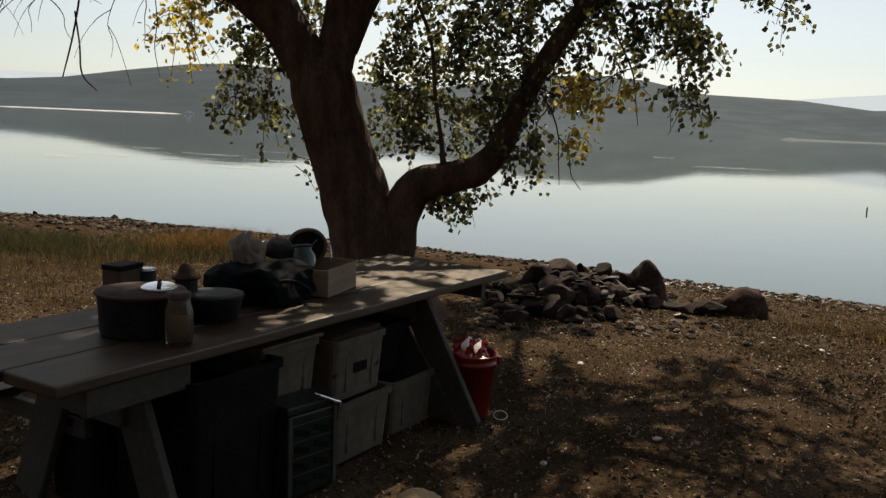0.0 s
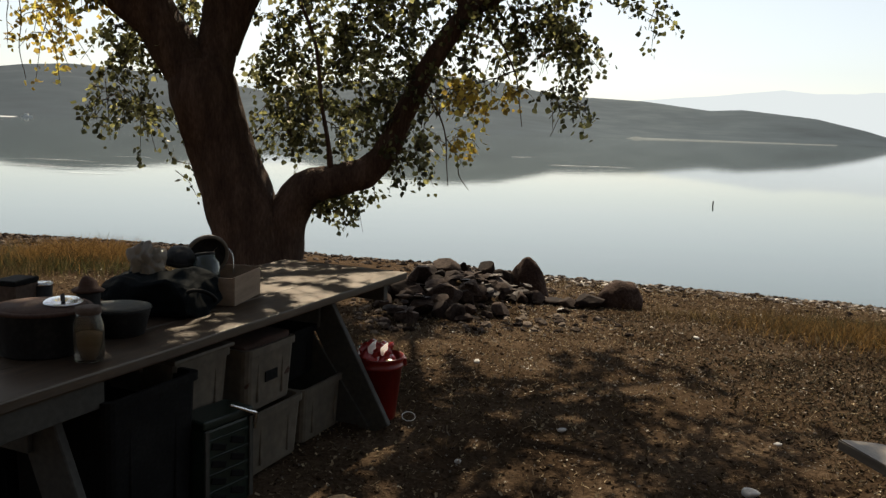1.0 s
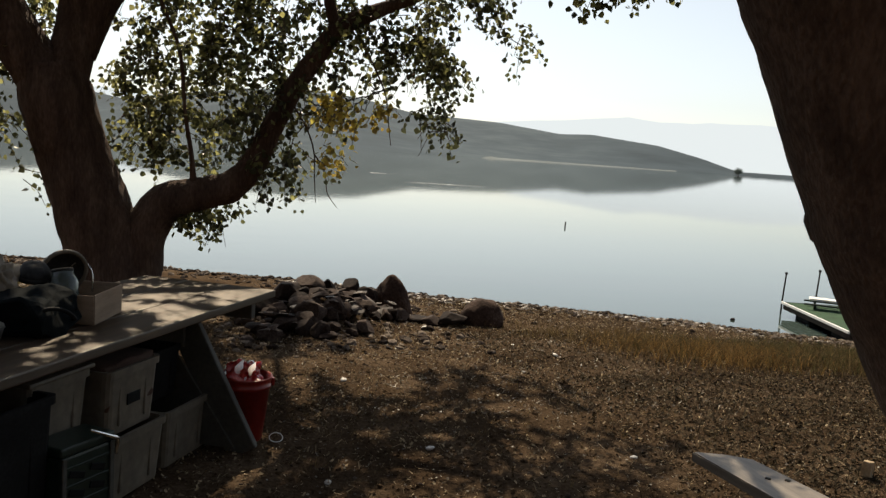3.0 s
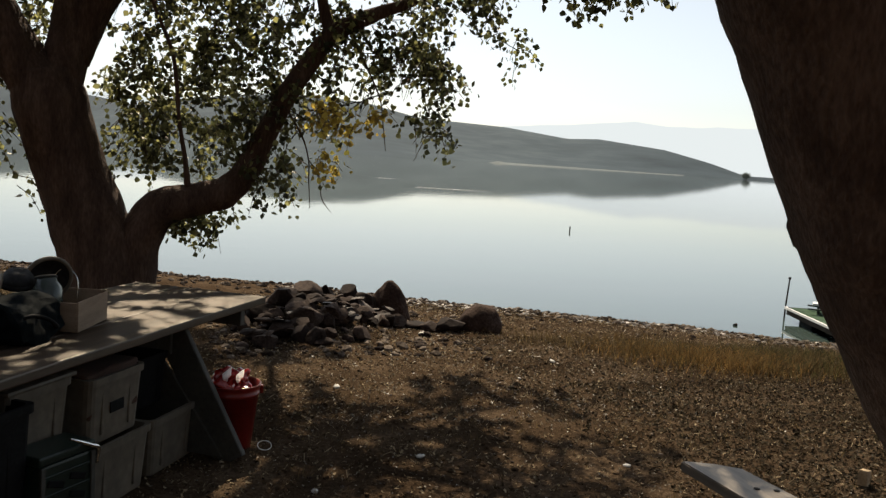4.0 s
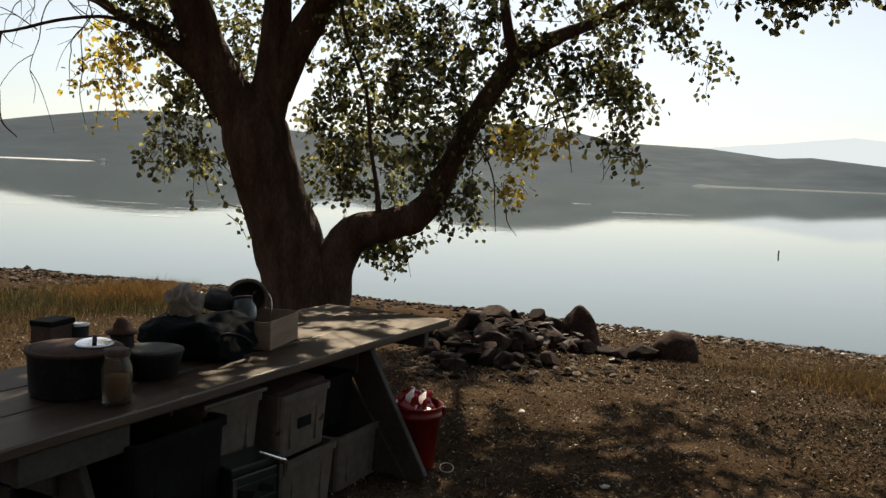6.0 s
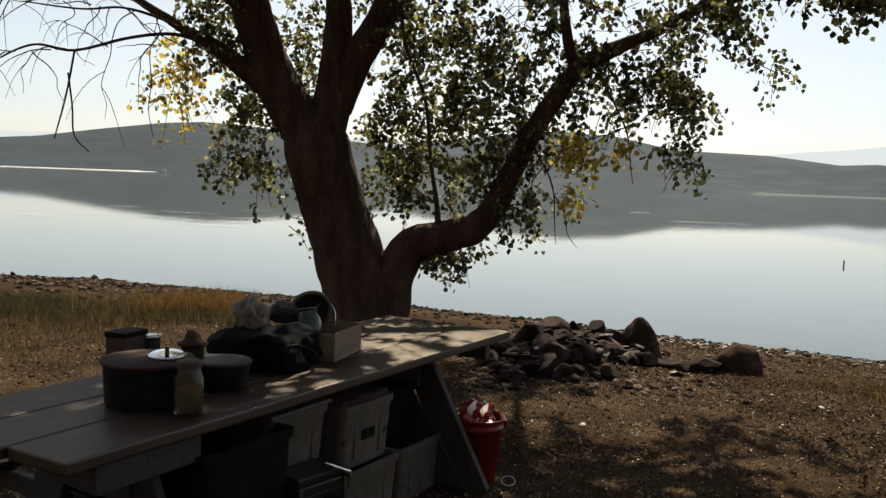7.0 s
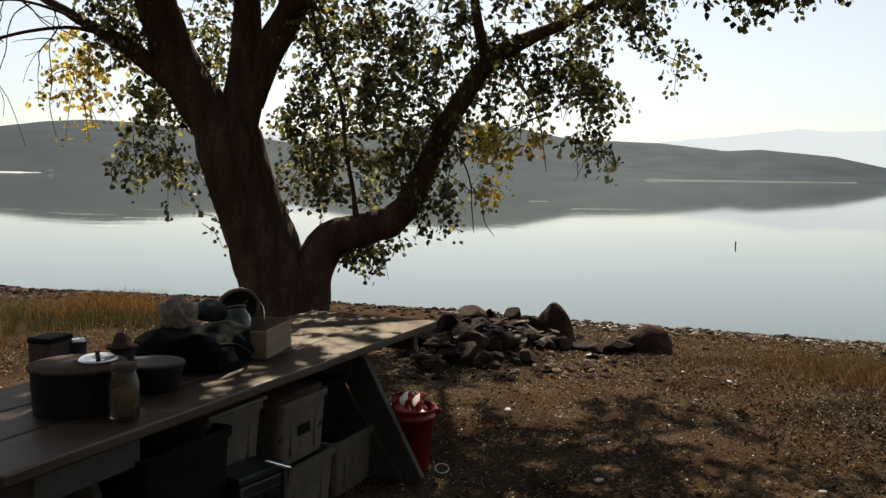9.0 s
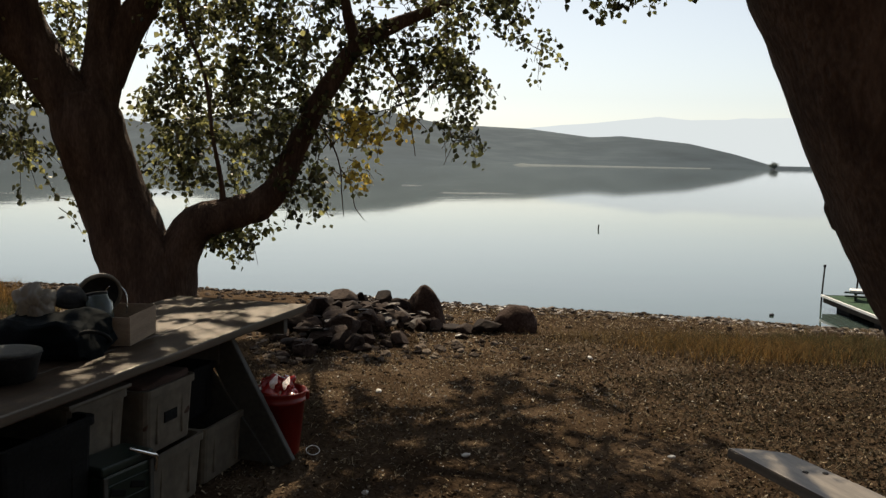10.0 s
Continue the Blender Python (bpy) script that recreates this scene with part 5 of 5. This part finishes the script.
def strew(name, xs, ys, lo, hi, material, label, cat, flat=0.55, power=3.0):
    n = len(xs)
    s = lo + (hi - lo) * rng.uniform(0, 1, n) ** power
    sizes = np.stack([s, s * rng.uniform(0.6, 1.0, n), s * rng.uniform(0.4, 0.8, n) * flat * 1.6], 1) / 2
    places = np.array([(x, y, ground_z(x, y) + 0.2 * q) for x, y, q in zip(xs, ys, sizes[:, 2])])
    v, f = scatter(SV, SF, places, rotations(n, 0.35), sizes)
    tagged(link(name, v, f, material, smooth=False), label, cat, kind="stuff")


n = 8500
xs = rng.uniform(-12, 11, n)
inland = np.abs(rng.normal(0.4, 1.3, n))
strew("shore_cobbles", xs, shore_y(xs) - inland, 0.02, 0.12, COBBLE, "grey brown cobbles along the waterline", "stones")
n = 1500
xs = rng.uniform(1.5, 10.5, n)
strew("shore_stones", xs, shore_y(xs) - rng.uniform(0.1, 2.2, n), 0.03, 0.13, PALE_COBBLE, "flat pale-topped stones on the bank above the waterline", "stones", flat=0.3)
n = 2600
xs = rng.uniform(-12, -0.5, n)
strew("shore_stones", xs, shore_y(xs) - rng.uniform(0.3, 5.2, n), 0.025, 0.15, COBBLE, "scattered stones on the bank above the waterline", "stones")
n = 3600
strew("pebbles", rng.uniform(-7, 8, n), rng.uniform(2.5, 13.5, n), 0.006, 0.045, COBBLE, "small loose pebbles on the soil", "pebbles", power=4.0)
n = 900
strew("pile_rubble", rng.uniform(0.2, 2.6, n), rng.uniform(7.4, 10.2, n), 0.03, 0.13, COBBLE, "broken rubble round the rock pile", "rubble")


def litter(name, n, x0, x1, y0, y1, lo, hi):
    xs, ys = rng.uniform(x0, x1, n), rng.uniform(y0, y1, n)
    z = np.array([ground_z(x, y) for x, y in zip(xs, ys)])
    s = rng.uniform(lo, hi, n)
    base = LEAF_V[:, [0, 2, 1]] * np.array((1, 1, 1.6))
    curl = CURL_V[:, [0, 2, 1]] * np.array((0.7, 1, 1.8))
    v, f = scatter([base, curl], [LEAF_F, LEAF_F], np.stack([xs, ys, z + 0.006], 1), rotations(n, 0.5), np.stack([s, s, s], 1))
    tagged(link(name, v, f, SHEEN_LEAF), "dry fallen leaves and chips on the soil", "leaf litter", kind="stuff")


def chips(name, n, x0, x1, y0, y1, lo, hi, material=LITTER, label="crumbs of bark and dry leaf covering the soil", seed=91):
    """Crumbs of bark, leaf and stalk that cover the soil."""
    g = np.random.default_rng(seed)
    xs, ys = g.uniform(x0, x1, n), y0 + (y1 - y0) * g.uniform(0, 1, n) ** 1.15
    z = np.array([ground_z(x, y) for x, y in zip(xs, ys)])
    s = lo + (hi - lo) * g.uniform(0, 1, n) ** 2
    flat = np.array([(-0.5, -0.25, 0), (0.5, -0.25, 0.1), (0.5, 0.25, 0.0), (-0.5, 0.25, 0.14)])
    stalk = np.array([(-1.1, -0.07, 0), (1.1, -0.07, 0.25), (1.1, 0.07, 0.25), (-1.1, 0.07, 0)])
    v, f = scatter([flat, flat * 0.8, stalk], [[(0, 1, 2, 3)]] * 3, np.stack([xs, ys, z + 0.005], 1), rotations(n, 0.85, g), np.stack([s, s, s], 1))
    tagged(link(name, v, f, material, smooth=False), label, "mulch", kind="stuff")


litter("leaf_litter", 17000, -5, 7.5, 2.4, 11, 0.004, 0.016)
n = 11000
strew("soil_clods", rng.uniform(-4.5, 8, n), rng.uniform(2.6, 11.5, n), 0.012, 0.055, SOIL, "crumbled clods of dry soil", "clods", flat=0.5, power=2.5)
chips("ground_chips", 110000, -4.5, 8, 2.6, 11.5, 0.008, 0.03)
# darker crumbs to the right and by the trunk, paler before the pile
chips("dark_mulch", 48000, 2.4, 8.8, 2.6, 8.4, 0.01, 0.034, MULCH, "darker leaf and stalk crumbs on the soil", 92)
chips("dark_mulch", 22000, 2.9, 6.2, 3.2, 6.6, 0.01, 0.036, MULCH, "darker leaf and bark crumbs near the leaning trunk", 94)
chips("pale_chips", 3000, 0.6, 3.8, 5.6, 8.7, 0.008, 0.026, SHEEN_LEAF, "pale dry chips on the soil before the rock pile", 93)

for i, (x, y, s) in enumerate(((1.85, 4.12, 0.075), (1.0, 6.45, 0.05), (3.07, 7.32, 0.055), (2.55, 7.81, 0.055), (2.85, 7.75, 0.035), (1.2, 5.0, 0.05), (2.35, 4.75, 0.04), (2.2, 8.4, 0.07), (0.55, 4.6, 0.035), (2.5, 6.7, 0.03))):
    v, f = rock_shape(60 + i, 2, 0.25)
    s *= 0.62
    ob = link("pale_stone", v * np.array((s, s * 0.8, s * 0.4)), f, PALE)
    ob.matrix_world = pose(x, y, ground_z(x, y) + s * 0.25, 8, -6, i * 50)
    tagged(ob, "small pale stone lying on bare soil", "stone", "pale stones on the soil")


def build_block():
    bm = box_bm(-0.03, 0.03, -0.026, 0.026, -0.01, 0.088, 0.008, 2)
    wobble(bm, 0.01, 12, 4.0)
    ob = part("wood_block", bm, TAN_STONE, smooth=False)
    ob.matrix_world = pose(3.55, 4.26, ground_z(3.55, 4.26), 0, 6, 30)
    tagged(ob, "small pale block standing on the soil", "block")
    v, f = rock_shape(88, 3, 0.25)
    s = 0.11
    ob = link("tan_stone", v * np.array((s, s * 0.8, s * 0.5)), f, TAN_STONE)
    ob.matrix_world = pose(-0.05, 4.08, ground_z(-0.05, 4.08) + 0.02, 0, 0, 30)
    tagged(ob, "rounded tan stone on the soil beside the table", "stone")


build_block()


def grass(name, n, cx, cy, rx, ry, turn, h0, h1, material, label, clump=60):
    g = np.random.default_rng(n)
    cl = np.stack([g.normal(0, 0.5, clump) * rx, g.normal(0, 0.5, clump) * ry], 1)
    pick = g.integers(0, clump, n)
    off = cl[pick] + g.normal(size=(n, 2)) * 0.22
    c, s = math.cos(radians(turn)), math.sin(radians(turn))
    verts, faces = [], []
    for i in range(n):
        x, y = cx + off[i, 0] * c - off[i, 1] * s, cy + off[i, 0] * s + off[i, 1] * c
        z = ground_z(x, y)
        h, a = g.uniform(h0, h1), g.uniform(0, 6.283)
        w, lx, ly = 0.0022, g.normal() * 0.6 * h, g.normal() * 0.6 * h
        dx, dy = math.cos(a) * w, math.sin(a) * w
        o = len(verts)
        verts += [(x - dx, y - dy, z - 0.01), (x + dx, y + dy, z - 0.01), (x + lx * 0.4 + dx * 0.8, y + ly * 0.4 + dy * 0.8, z + h * 0.6), (x + lx * 0.4 - dx * 0.8, y + ly * 0.4 - dy * 0.8, z + h * 0.6), (x + lx, y + ly, z + h)]
        faces += [(o, o + 1, o + 2, o + 3), (o + 3, o + 2, o + 4)]
    tagged(link(name, verts, faces, material), label, "grass", kind="stuff")


grass("dry_grass", 14000, 5.6, 7.2, 2.1, 0.5, -20, 0.03, 0.13, GOLD_GRASS, "golden dry grass tufts near the shore", 90)
grass("dry_grass", 3200, 4.7, 7.3, 0.7, 0.35, -20, 0.03, 0.14, RUST_GRASS, "rusty dry grass near the shore", 30)
grass("green_grass", 5000, 6.4, 7.0, 1.6, 0.5, -20, 0.04, 0.14, GREEN_GRASS, "fading green grass near the shore")
grass("green_grass", 17000, -5.4, 10.9, 3.4, 0.75, -6, 0.05, 0.2, GREEN_GRASS, "fading green grass behind the table", 110)
grass("dry_grass", 6000, -4.6, 9.4, 3.2, 0.9, -6, 0.04, 0.17, GOLD_GRASS, "golden dry grass tufts behind the table", 34)
grass("dry_grass", 4500, -2.9, 11.1, 0.55, 0.45, 0, 0.08, 0.3, RUST_GRASS, "rusty dry grass clump behind the table")


def stubble():
    g = np.random.default_rng(77)
    n = 26000
    xs, ys = g.uniform(-5.5, 8, n), g.uniform(3.0, 11.5, n)
    keep = np.array([noise.noise(Vector((x * 0.8, y * 0.8, 3))) + 0.55 * g.uniform() > 0.12 for x, y in zip(xs, ys)])
    verts, faces = [], []
    for x, y in zip(xs[keep], ys[keep]):
        z, h, a = ground_z(x, y), g.uniform(0.012, 0.05), g.uniform(0, 6.283)
        dx, dy = math.cos(a) * 0.003, math.sin(a) * 0.003
        lx, ly = g.normal() * 0.7 * h, g.normal() * 0.7 * h
        o = len(verts)
        verts += [(x - dx, y - dy, z - 0.004), (x + dx, y + dy, z - 0.004), (x + lx, y + ly, z + h)]
        faces.append((o, o + 1, o + 2))
    tagged(link("dry_stubble", verts, faces, GOLD_GRASS), "short dry grass stubble on the soil", "stubble", kind="stuff")


stubble()
